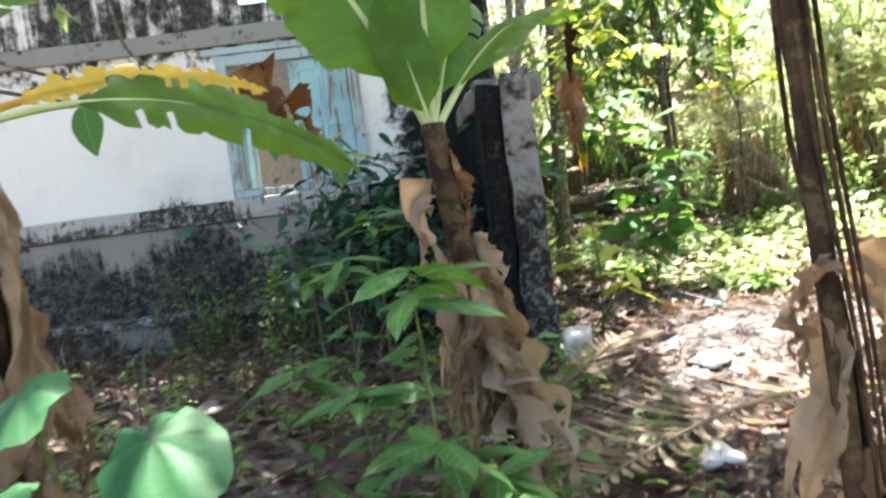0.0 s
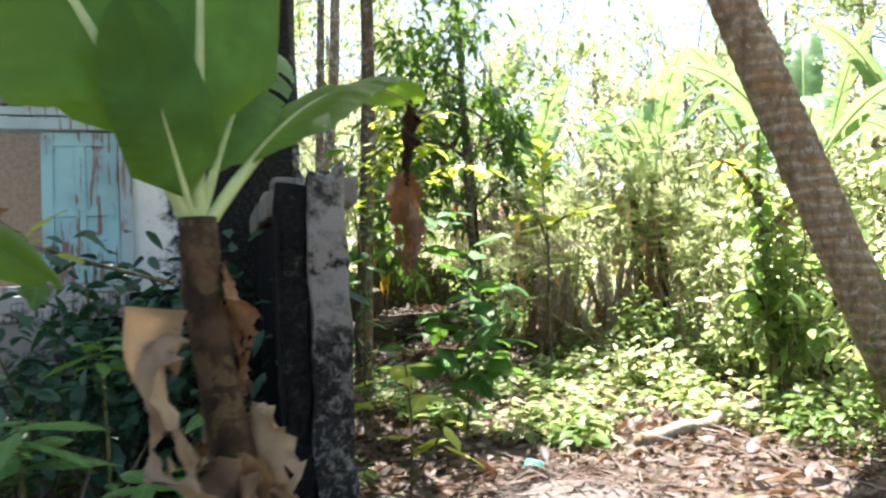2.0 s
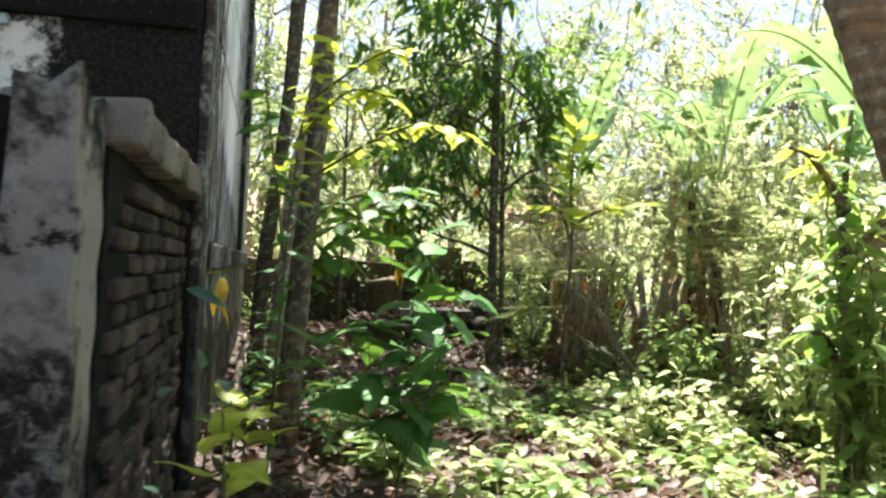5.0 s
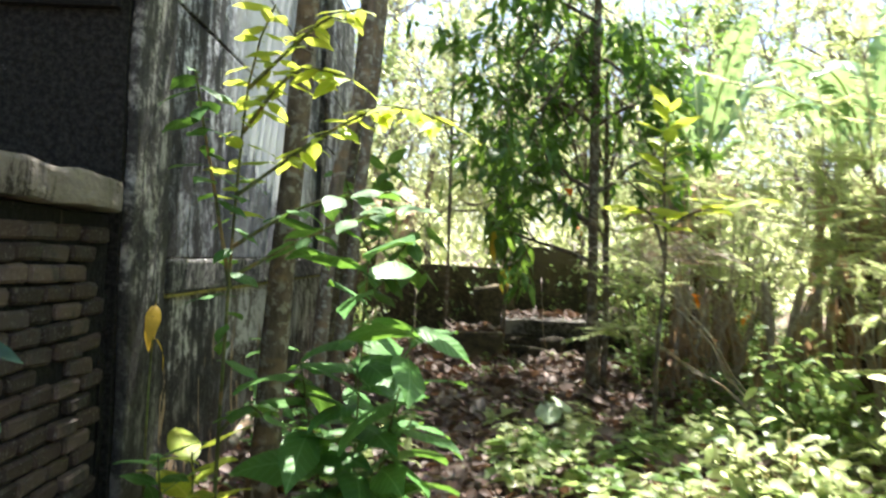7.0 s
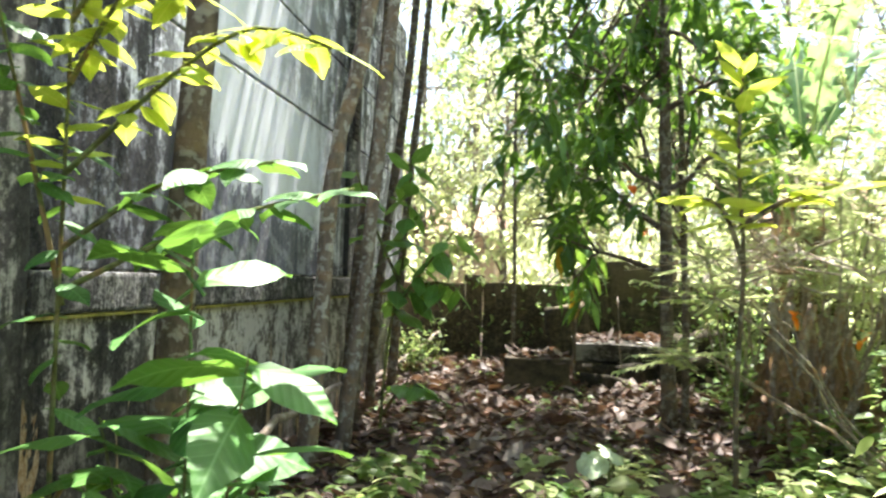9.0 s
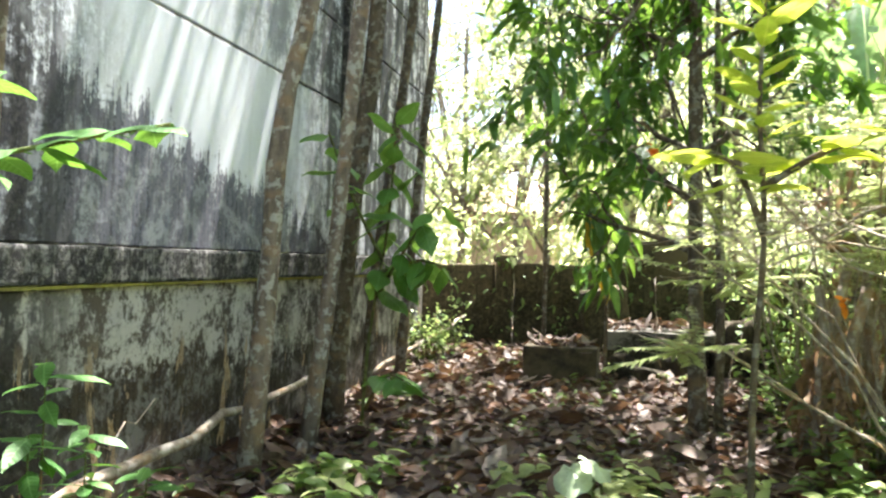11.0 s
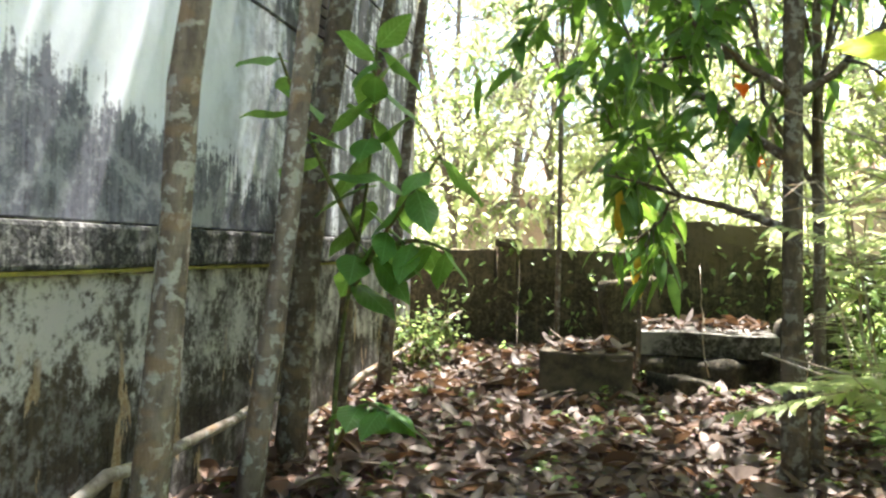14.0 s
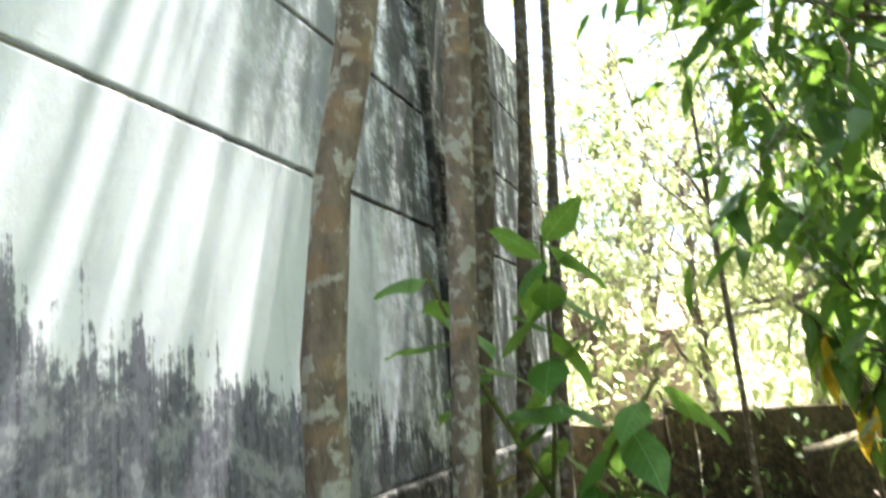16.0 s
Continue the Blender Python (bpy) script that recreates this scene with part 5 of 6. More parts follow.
sprig("drooping_leaf_tree", "young tree hung with long drooping leaves, a few yellow",
      [[(2.5, 11.88, 0), (2.5, 11.9, 1.0), (2.46, 11.92, 2.0), (2.44, 11.95, 3.5)], [(2.48, 11.9, 1.5), (2.3, 11.75, 2.0), (2.12, 11.65, 2.25)], [(2.46, 11.92, 2.2), (2.75, 11.8, 2.7), (2.95, 11.75, 2.8)], [(2.46, 11.93, 2.6), (2.2, 11.8, 3.1), (2.0, 11.7, 3.2)], [(2.48, 11.9, 1.3), (2.65, 11.75, 1.7), (2.78, 11.7, 1.8)]],
      [(0, 0.5, 1, MANGO_LONG, 34, -0.7, 1.1), (1, 0.4, 1, MANGO_LONG, 14, -0.8, 1.1), (2, 0.4, 1, MANGO_LONG, 14, -0.7, 1.1), (3, 0.3, 1, MANGO_LONG, 15, -0.6, 1.1), (4, 0.4, 1, MANGO_LONG, 10, -0.9, 1.0), (0, 0.36, 0.5, YELLOW_DROOP, 5, -1.2, 2.0), (1, 0.3, 0.7, YELLOW_DROOP, 3, -1.2, 2.0)], 88, M_BARK_DARK, "sapling", thick=0.025)
sprig("climbing_plant", "climbing plant with heart-shaped bright leaves on a thin trunk",
      [[(4.0, 3.5, 0), (3.98, 3.5, 0.8), (3.93, 3.52, 1.6), (3.95, 3.5, 2.5)], [(3.98, 3.5, 0.7), (3.75, 3.4, 1.0), (3.6, 3.35, 1.05)], [(3.95, 3.5, 1.5), (4.2, 3.4, 1.8), (4.4, 3.35, 1.8)], [(3.94, 3.5, 1.8), (3.65, 3.45, 2.1), (3.45, 3.4, 2.15)]],
      [(0, 0.25, 1, ROUND, 34, -0.5, 0.8), (1, 0.3, 1, ROUND, 10, -0.4, 0.85), (2, 0.2, 1, YELLOW, 12, -0.3, 1.0), (3, 0.2, 1, YELLOW, 12, -0.4, 1.0)], 89, M_BARK_DARK, "climber", thick=0.035)
sprig("corner_sapling", "slim sapling with light green leaves before the stained wall",
      [[(0.329, 4.043, 0), (0.355, 3.997, 0.837), (0.39, 3.952, 1.674), (0.459, 3.86, 2.325), (0.591, 3.723, 2.604)], [(0.373, 3.997, 1.302), (0.281, 3.909, 1.86), (0.207, 3.821, 2.325)], [(0.424, 3.906, 2.046), (0.682, 3.81, 2.325), (0.949, 3.715, 2.279)],
       [(0.4, 3.94, 1.75), (0.85, 3.8, 2.05), (1.15, 3.7, 2.16), (1.4, 3.65, 2.08)], [(0.38, 3.97, 1.5), (0.75, 3.95, 1.72), (1.15, 3.95, 1.8)], [(0.37, 3.98, 1.35), (0.8, 4.25, 1.62), (1.25, 4.55, 1.78)], [(0.45, 3.87, 2.25), (0.8, 3.65, 2.5), (1.0, 3.55, 2.55)], [(0.35, 4.0, 0.6), (0.5, 3.9, 0.75), (0.62, 3.8, 0.72)]],
      [(0, 0.62, 1, YELLOW, 26, 0.05, 0.75), (0, 0.35, 0.7, BROAD, 12, -0.2, 0.7), (1, 0.4, 1, BROAD, 16, -0.1, 0.7), (2, 0.2, 1, YELLOW, 26, -0.2, 0.75), (3, 0.25, 1, YELLOW, 30, -0.25, 0.72), (4, 0.3, 1, BROAD, 14, -0.15, 0.8), (5, 0.3, 1, BROAD, 16, -0.1, 0.85), (6, 0.2, 1, YELLOW, 20, -0.2, 0.72), (7, 0.4, 1, ROUND, 7, -0.1, 0.7)], 76, category="sapling", thick=0.011).location.x += 0.14
for k, (x, y, h, sc) in enumerate(((0.36, 5.3, 0.95, 0.9), (0.5, 5.05, 0.7, 0.85), (0.55, 5.75, 0.42, 0.7), (0.3, 5.65, 0.6, 0.75), (0.75, 5.2, 0.45, 0.75), (0.85, 4.7, 0.5, 0.8))):
    sprig("wall_seedling", "green seedling with pointed leaves at the foot of the wall", [[(x, y, 0), (x + 0.03, y - 0.02, h * 0.5), (x + 0.06, y - 0.05, h)]],
          [(0, 0.55, 1, BROAD_LONG, 11, 0.05, sc), (0, 0.2, 0.6, BROAD, 6, -0.1, sc * 0.7)], 140 + k, category="seedling", group="seedlings by the wall", thick=0.006)
sprig("hanging_yellow_leaves", "limp yellow dying leaves on a thin stem by the wall",
      [[(0.106, 4.093, 0), (0.123, 4.048, 0.744), (0.158, 4.002, 1.256)]], [(0, 0.75, 1, YELLOW_DROOP, 3, -0.8, 1.05)], 77)
dark_shrub = sprig("dark_shrub", "dense blue-green shrub below the window",
                   [[(-1.301, 2.808, 0), (-1.347, 2.811, 0.651), (-1.394, 2.815, 1.395)], [(-1.301, 2.808, 0), (-0.989, 2.598, 0.558), (-0.857, 2.495, 1.256)], [(-1.301, 2.808, 0), (-1.633, 2.739, 0.465), (-1.826, 2.659, 0.93)]], [], 78, category="shrub", thick=0.016)
rs = np.random.RandomState(79)
g = Geo()
n = 900
P = np.stack([rs.normal(-1.168, 0.4, n), rs.normal(2.705, 0.28, n), np.clip(rs.normal(0.8, 0.36, n), 0.05, 1.6)], 1) - np.array(dark_shrub.location)
D = rs.normal(0, 1, (n, 3)) * np.array([1, 1, 0.4]) + np.array([0, -0.4, 0])
blades(g, P, D, rs.uniform(0.08, 0.17, n), rs.uniform(0.05, 0.085, n), OVAL, 0.3, 0.2, 0.5, rs)
g.ob("foliage", M_LEAF_BLUE, dark_shrub)

# plants at the foot of the banana
for k, (x, y, h, sc) in enumerate(((-0.898, -1.286, 1.0, 1.0), (-1.1, -0.851, 0.6, 0.8), (-0.87, -1.148, 0.5, 0.95), (-1.174, -0.191, 0.95, 0.75), (-1.352, -0.459, 0.6, 0.8), (-0.445, -0.198, 0.55, 0.7), (-0.724, -1.065, 0.35, 0.95), (-1.081, -1.226, 0.4, 0.8),
                                   (-0.912, 0.07, 0.75, 0.7), (-1.351, 0.195, 0.9, 0.7), (-1.085, 0.643, 1.1, 0.75), (-0.739, 0.898, 0.8, 0.6))):
    sprig("seedling_tree", "seedling with a whorl of glossy green leaves", [[(x, y, 0), (x + 0.02, y, h * 0.5), (x, y - 0.01, h)]],
          [(0, 0.86, 1, BROAD_LONG, 9, 0.0, sc), (0, 0.3, 0.8, BROAD, 5, -0.1, sc * 0.65)], 80 + k, category="seedling", group="seedlings round the banana", thick=0.006)


def taro(x, y, z, s, yaw, seed, mat=None):
    """A heart-shaped leaf on a stalk."""
    root = tagged(new("taro_plant"), "heart-shaped leaf on a stalk among the litter, sun glare in its colour" if mat else "heart-shaped matt green taro leaf on a stalk", "taro plant", "taro plants")
    root.location = (x, y, 0)
    g = Geo()
    tube(g, smooth_line([(0, 0, 0), (0.02, 0.05, z * 0.6), (0, 0, z)], 10), np.linspace(0.012, 0.006, 10), 8)
    g.ob("stalk", M_STEM, root)
    k, c = 24, 6
    V = [(0, 0, 0)]
    for j in range(1, c):
        q = j / (c - 1)
        for i in range(k):
            a = 2 * math.pi * i / k
            r = (0.55 + 0.45 * math.cos(a)) ** 0.45 if abs(a - math.pi) > 0.62 else 0.2 + 0.62 * abs(a - math.pi)
            V.append((s * q * r * math.cos(a), s * 0.78 * q * r * math.sin(a), -0.22 * s * q * q * r + 0.012 * math.sin(a * 7) * q))
    F3 = [[0, 1 + i, 1 + (i + 1) % k] for i in range(k)]
    F4 = [[1 + (j - 1) * k + i, 1 + j * k + i, 1 + j * k + (i + 1) % k, 1 + (j - 1) * k + (i + 1) % k] for j in range(1, c - 1) for i in range(k)]
    V = np.array(V) @ np.array(pose(0, 0, 0, 18, 25, yaw).to_3x3()).T + np.array([0, 0, z])
    g = Geo()
    g.add(V, [F3, F4])
    g.ob("leaf_blade", mat or M_TARO, root)


# sun glare on the litter taro is put into a whitish leaf colour
M_GLARE_LEAF = leaf_material("sun_glare_leaf", [(0.34, 0.42, 0.27), (0.42, 0.5, 0.34)], 0.3, (0.6, 0.7, 0.4), 0.35, island=False)
M_TARO = leaf_material("taro_leaf", [(0.018, 0.085, 0.025), (0.028, 0.11, 0.032)], 0.22, (0.1, 0.42, 0.06), 0.6, island=False)
for x, y, z, s, yaw, sd in ((-1.65, -1.74, 0.9, 0.15, -100, 1), (-1.39, -1.83, 0.8, 0.19, -60, 2), (-1.62, -1.97, 0.76, 0.15, -120, 3), (-1.8, -1.72, 0.66, 0.17, -30, 4), (-1.48, -1.92, 0.52, 0.16, -150, 5)):
    taro(x, y, z, s, yaw, sd)
taro(2.46, 6.75, 0.3, 0.17, -80, 6, M_GLARE_LEAF)
taro(2.56, 6.7, 0.36, 0.15, 20, 7, M_GLARE_LEAF)
taro(2.6, 6.82, 0.28, 0.14, -150, 8, M_GLARE_LEAF)


def mimosa(name, label, x, y, h, r, n, seed, stems=12, lean=(0.0, 0.0), start=0.5):
    """A feathery shrub: bare pale branches and many fine leaflets in sprays."""
    rs = np.random.RandomState(seed)
    root = tagged(new(name), label, "shrub", "feathery shrubs")
    z = float(ground_z(x, y))
    root.location = (x, y, z)
    w, lf = Geo(), Geo()
    for k in range(stems):
        a, q = rs.uniform(0, 6.28), rs.uniform(0.3, 1) * r
        e = np.array([lean[0] + q * math.cos(a), lean[1] + q * math.sin(a), h * rs.uniform(0.5, 1.0)])
        line = bend((rs.normal(0, 0.06), rs.normal(0, 0.06), -0.03), e, 8, -0.2, 0.05, seed + k)
        tube(w, line, np.linspace(0.013, 0.004, 8), 5)
        for m in range(n):
            s = rs.uniform(start, 1.0)
            i = min(int(s * 7), 7)
            d = rs.normal(0, 1, 3) * np.array([1, 1, 0.45]) + (line[i] - line[0]) * 0.2
            d /= np.linalg.norm(d)
            L = rs.uniform(0.25, 0.55)
            tip = line[i] + d * L
            tube(w, bend(line[i], tip, 3, 0.03), [0.004, 0.003, 0.002], 3)
            c = 22
            t = np.linspace(0.15, 1, c)[:, None]
            P = line[i] + (tip - line[i]) * t
            side = np.cross(d, [0, 0, 1.0])
            side /= max(np.linalg.norm(side), 1e-6)
            for sg in (-1, 1):
                blades(lf, P, np.tile(side * sg + d * 0.4, (c, 1)) + rs.normal(0, 0.12, (c, 3)), 0.085 * rs.uniform(0.7, 1.3), 0.028, SMALL, 0.2, 0.1)
    w.ob("branchwork", M_TWIG, root)
    lf.ob("foliage", M_LEAF_LIGHT, root)
    return root


for x, y, h, r, n, sd in ((4.408, 8.337, 3.6, 1.3, 11, 91), (5.454, 7.058, 3.9, 1.4, 18, 92), (4.281, 10.581, 3.2, 1.2, 14, 93), (6.691, 6.312, 3.4, 1.3, 16, 95), (5.148, 5.452, 2.3, 1.0, 10, 96)):
    mimosa("feathery_shrub", "feathery light green shrub with pale twigs", x, y, h, r, n, sd)
mimosa("feathery_shrub", "feathery bough with bright leaflets leaning over the litter", 4.6, 7.3, 1.8, 0.4, 5, 94, 5, (-1.5, -0.2), 0.85)

# pale dead branches over the shrubs
fallen = tagged(new("dead_branch"), "pale leafless dead branch caught in the shrubs", "branch")
rs = np.random.RandomState(17)
for k in range(7):
    g = Geo()
    a = np.array([4.1 + rs.normal(0, 0.25), 7.3 + rs.normal(0, 0.3), 1.5 + rs.normal(0, 0.12)])
    b = np.array([2.7 + rs.uniform(0, 0.7), 7.05 + rs.normal(0, 0.3), 1.62 + rs.normal(0, 0.16)])
    line = bend(a, b, 9, -0.05, 0.05, k)
    tube(g, line, np.linspace(0.009, 0.0025, 9), 5)
    for j in range(5):
        p = line[rs.randint(2, 8)]
        q = p + np.array([-rs.uniform(0.15, 0.45), rs.normal(0, 0.15), rs.normal(0.02, 0.16)])
        tube(g, bend(p, q, 5, 0.0, 0.02, 10 * k + j), np.linspace(0.0045, 0.0015, 5), 4)
    g.ob("twig", M_TWIG, fallen)
g = Geo()
tube(g, bend((3.75, 7.1, 1.55), (3.1, 7.0, 2.35), 8, 0.0, 0.025, 9), np.linspace(0.013, 0.005, 8), 6)
g.ob("twig", M_TWIG, fallen)


def bush(name, label, x, y, r, h, n, L, mat, seed, category="shrub", group="", w=0.5):
    rs = np.random.RandomState(seed)
    root = tagged(new(name), label, category, group)
    z = float(ground_z(x, y))
    root.location = (x, y, z)
    wd, lf = Geo(), Geo()
    for k in range(9):
        a, q = rs.uniform(0, 6.28), rs.uniform(0.2, 1.0) * r
        e = np.array([q * math.cos(a), q * math.sin(a), h * rs.uniform(0.5, 1.0)])
        line = bend((rs.normal(0, 0.05), rs.normal(0, 0.05), -0.03), e, 8, -0.1, 0.04, seed + k)
        tube(wd, line, np.linspace(0.016, 0.005, 8), 5)
        m = n // 9
        i = rs.randint(2, 8, m)
        P = line[i] + rs.normal(0, 0.13 * r + 0.04, (m, 3))
        P[:, 2] = np.maximum(P[:, 2], 0.05)
        D = rs.normal(0, 1, (m, 3)) * np.array([1, 1, 0.4])
        ll = L * rs.uniform(0.6, 1.25, m)
        blades(lf, P, D, ll, ll * w, OVAL, 0.35, 0.2, 0.5, rs)
    wd.ob("branchwork", M_STEM, root)
    lf.ob("foliage", mat, root)
    return root


for k, (x, y, r, h, n, L, mt) in enumerate((
        (3.935, 3.419, 0.55, 2.4, 380, 0.17, M_LEAF), (4.662, 3.85, 0.8, 2.0, 420, 0.15, M_LEAF_LIGHT), (3.991, 1.983, 0.6, 0.9, 380, 0.1, M_LEAF), (4.42, 1.167, 0.7, 1.1, 420, 0.09, M_LEAF),
        (5.354, 2.758, 1.0, 1.9, 480, 0.14, M_LEAF), (6.556, 4.343, 1.2, 2.6, 520, 0.16, M_LEAF_LIGHT), (4.356, 6.098, 0.6, 1.0, 300, 0.13, M_LEAF),
        (0.42, 12.4, 0.4, 0.7, 260, 0.06, M_LEAF), (0.322, 11.838, 0.35, 0.6, 200, 0.07, M_LEAF), (7.5, 2.529, 1.2, 2.4, 450, 0.16, M_LEAF), (3.612, 4.95, 0.45, 0.5, 180, 0.11, M_LEAF_LIGHT),
        (-1.894, 3.286, 0.5, 0.8, 260, 0.09, M_LEAF), (-2.694, 3.573, 0.5, 0.6, 200, 0.07, M_LEAF), (6.1, 11.704, 1.2, 2.6, 600, 0.14, M_LEAF_LIGHT), (4.496, 12.1, 1.0, 2.0, 500, 0.12, M_LEAF), (6.121, 8.745, 1.2, 3.2, 420, 0.14, M_LEAF_LIGHT), (4.979, 9.758, 1.0, 3.0, 380, 0.13, M_LEAF_LIGHT), (7.591, 6.47, 1.3, 3.4, 900, 0.15, M_LEAF_LIGHT), (7.394, 9.522, 1.3, 3.6, 900, 0.15, M_LEAF_LIGHT), (4.591, 4.658, 0.6, 1.5, 400, 0.13, M_LEAF_LIGHT))):
    bush("leafy_shrub", "leafy green shrub in the undergrowth", x, y, r, h, n, L, mt, 110 + k, group="undergrowth shrubs")

# trees of the thicket and beyond the fence
protos = []
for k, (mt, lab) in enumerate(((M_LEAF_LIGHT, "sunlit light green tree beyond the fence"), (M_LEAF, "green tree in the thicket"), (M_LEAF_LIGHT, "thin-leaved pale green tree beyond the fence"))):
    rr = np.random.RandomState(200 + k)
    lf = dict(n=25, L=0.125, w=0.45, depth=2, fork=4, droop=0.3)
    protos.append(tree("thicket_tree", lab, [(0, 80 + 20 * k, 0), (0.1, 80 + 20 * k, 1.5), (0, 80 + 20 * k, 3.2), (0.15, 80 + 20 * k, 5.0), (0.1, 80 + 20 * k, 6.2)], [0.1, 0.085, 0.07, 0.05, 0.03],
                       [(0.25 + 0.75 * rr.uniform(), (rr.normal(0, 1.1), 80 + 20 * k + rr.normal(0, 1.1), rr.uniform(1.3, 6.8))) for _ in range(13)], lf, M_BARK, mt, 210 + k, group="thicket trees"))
rs = np.random.RandomState(44)
spots = [(1.2, 17.5, 0.9), (-0.6, 18.5, 1.0), (2.8, 18.0, 1.0), (4.6, 17.2, 0.9), (6.6, 16.8, 1.0), (8.8, 15.6, 1.0), (10.5, 13.0, 1.0), (12.0, 10.0, 1.0), (11.5, 6.5, 1.0), (12.0, 3.0, 1.0), (9.0, 11.8, 0.9), (0.2, 22, 1.3),
         (3.5, 23, 1.4), (7, 22, 1.4), (11, 19, 1.4), (14.5, 15, 1.4), (15.5, 9, 1.4), (15, 4, 1.4), (12.5, 0, 1.1), (-3.5, 21, 1.4), (8.2, 13.6, 0.8), (10.2, 1.2, 0.8), (9.2, -2.5, 1.0), (7.5, -5.5, 1.0), (-6, 18.5, 1.2)]
for k, (x, y, s) in enumerate(spots):
    p = protos[k % 3]
    m = pose(x, y, float(ground_z(x, y)) - 0.05, 0, 0, rs.uniform(0, 360)) @ Matrix.Scale(s * rs.uniform(0.9, 1.15), 4)
    if k < 3:
        protos[k].matrix_basis = m
    else:
        copy_thing(p, m).scale = m.to_scale()


def far_woods():
    rs = np.random.RandomState(71)
    g = Geo()
    n = 22000
    a = rs.uniform(-0.9, 2.6, n)
    r = rs.uniform(24, 44, n)
    x, y = 3 + r * np.sin(a), 2 + r * np.cos(a)
    top = 6.4 + 1.6 * np.sin(a * 9) + 1.2 * np.sin(a * 23 + 1)
    P = np.stack([x, y, rs.uniform(0.0, 1.0, n) ** 0.8 * top], 1)
    D = rs.normal(0, 1, (n, 3))
    L = rs.uniform(0.35, 0.8, n)
    blades(g, P, D, L, L * 0.5, SMALL, 0.3, 0.2, 0.8, rs)
    # no haze is drawn here; the pale leaf colour imitates it
    tagged(g.ob("distant_woods", M_LEAF_LIGHT), "light green woods in the distance, haze put into the leaf colour", "woods", kind="stuff")


far_woods()

# a house beyond the fence
far = tagged(new("distant_house"), "small house with a rusty roof behind the trees", "house")
slab("wall", far, M_TILE_WALL, (-1.5, 24.0, 0), (0.6, 28.0, 2.8), 0.02)
bm = bmesh.new()
vs = [bm.verts.new(c) for c in ((-2.0, 23.5, 2.75), (1.1, 23.5, 2.75), (1.1, 28.5, 2.75), (-2.0, 28.5, 2.75), (-1.5, 26, 3.7), (0.6, 26, 3.7))]
for f in ((0, 1, 5, 4), (2, 3, 4, 5), (0, 4, 3), (1, 2, 5), (0, 3, 2, 1)):
    bm.faces.new([vs[i] for i in f])
part("roof", bm, M_ROOF, far)
hut = tagged(new("distant_hut"), "hut with a curved brown roof behind the shrubs", "hut")
slab("wall", hut, M_TILE_WALL, (7.0, 19.5, 0), (9.2, 22.0, 3.0), 0.02)
bm = bmesh.new()
vs = [bm.verts.new(c) for c in ((6.6, 19.1, 2.9), (9.6, 19.1, 2.9), (9.6, 22.4, 2.9), (6.6, 22.4, 2.9), (7.3, 20.7, 4.0), (8.9, 20.7, 4.0))]
for f in ((0, 1, 5, 4), (2, 3, 4, 5), (0, 4, 3), (1, 2, 5), (0, 3, 2, 1)):
    bm.faces.new([vs[i] for i in f])
part("roof", bm, M_ROOF, hut)


# ---- ground plants and litter ----
def clear_of(x, y):
    """True where nothing solid stands."""
    inside = (x < 0.08) & (y > 3.65) & (y < 13.1)
    wall = (x > -0.5) & (x < 0.05) & (y > 1.4) & (y < 4.0)
    return ~(inside | wall)


def litter(name, label, n, xr, yr, size, seed, mat=None, lift=0.04, base=0.0):
    rs = np.random.RandomState(seed)
    x, y = rs.uniform(*xr, n), rs.uniform(*yr, n)
    ok = clear_of(x, y)
    x, y = x[ok], y[ok]
    n = len(x)
    P = np.stack([x, y, base + ground_z(x, y) + rs.uniform(0.008, lift, n)], 1)
    a = rs.uniform(0, 6.283, n)
    D = np.stack([np.cos(a), np.sin(a), rs.normal(0.05, 0.25, n)], 1)
    L = rs.uniform(*size, n)
    g = Geo()
    blades(g, P, D, L, L * rs.uniform(0.35, 0.6, n), OVAL, rs.uniform(-0.25, 0.4, n), rs.uniform(-0.5, 0.95, n), 0.45, rs)
    tagged(g.ob(name, mat or M_LITTER), label, "leaf litter", kind="stuff")


litter("leaf_litter", "thick carpet of brown and grey fallen leaves", 17000, (-0.1, 6.6), (4.6, 13.8), (0.06, 0.17), 301, lift=0.07)
litter("leaf_litter", "scattered dry leaves and straw on the earth", 17000, (-5.0, 5.5), (-3.0, 4.8), (0.04, 0.16), 302, lift=0.05)


litter("leaf_litter", "large dry fallen leaves, some grey, some tan", 1500, (0.15, 5.0), (5.6, 12.8), (0.14, 0.26), 303, lift=0.1)
litter("leaf_litter", "fallen leaves lying on the concrete blocks", 80, (1.7, 2.36), (11.15, 11.7), (0.1, 0.2), 304, lift=0.04, base=0.4)
litter("leaf_litter", "fallen leaves lying on the broken slab", 130, (2.56, 3.66), (11.95, 12.5), (0.08, 0.18), 306, lift=0.05, base=0.53)


def straw(n, xr, yr, seed):
    rs = np.random.RandomState(seed)
    x, y = rs.uniform(*xr, n), rs.uniform(*yr, n)
    ok = clear_of(x, y)
    x, y = x[ok], y[ok]
    n = len(x)
    a = rs.uniform(0, 6.283, n)
    h = 0.16 * np.clip(1 - ((x - 1.077) ** 2 + (y - 1.467) ** 2) / 0.56, 0, 1) ** 1.2
    P = np.stack([x, y, h + rs.uniform(0.015, 0.05, n)], 1)
    g = Geo()
    blades(g, P, np.stack([np.cos(a), np.sin(a), rs.normal(0.05, 0.12, n)], 1), rs.uniform(0.12, 0.5, n), rs.uniform(0.005, 0.016, n), LANCE, 0.05, 0.5, 0.5, rs)
    tagged(g.ob("straw", M_LITTER), "grey and tan dry stalks and straw on the earth", "straw", kind="stuff")


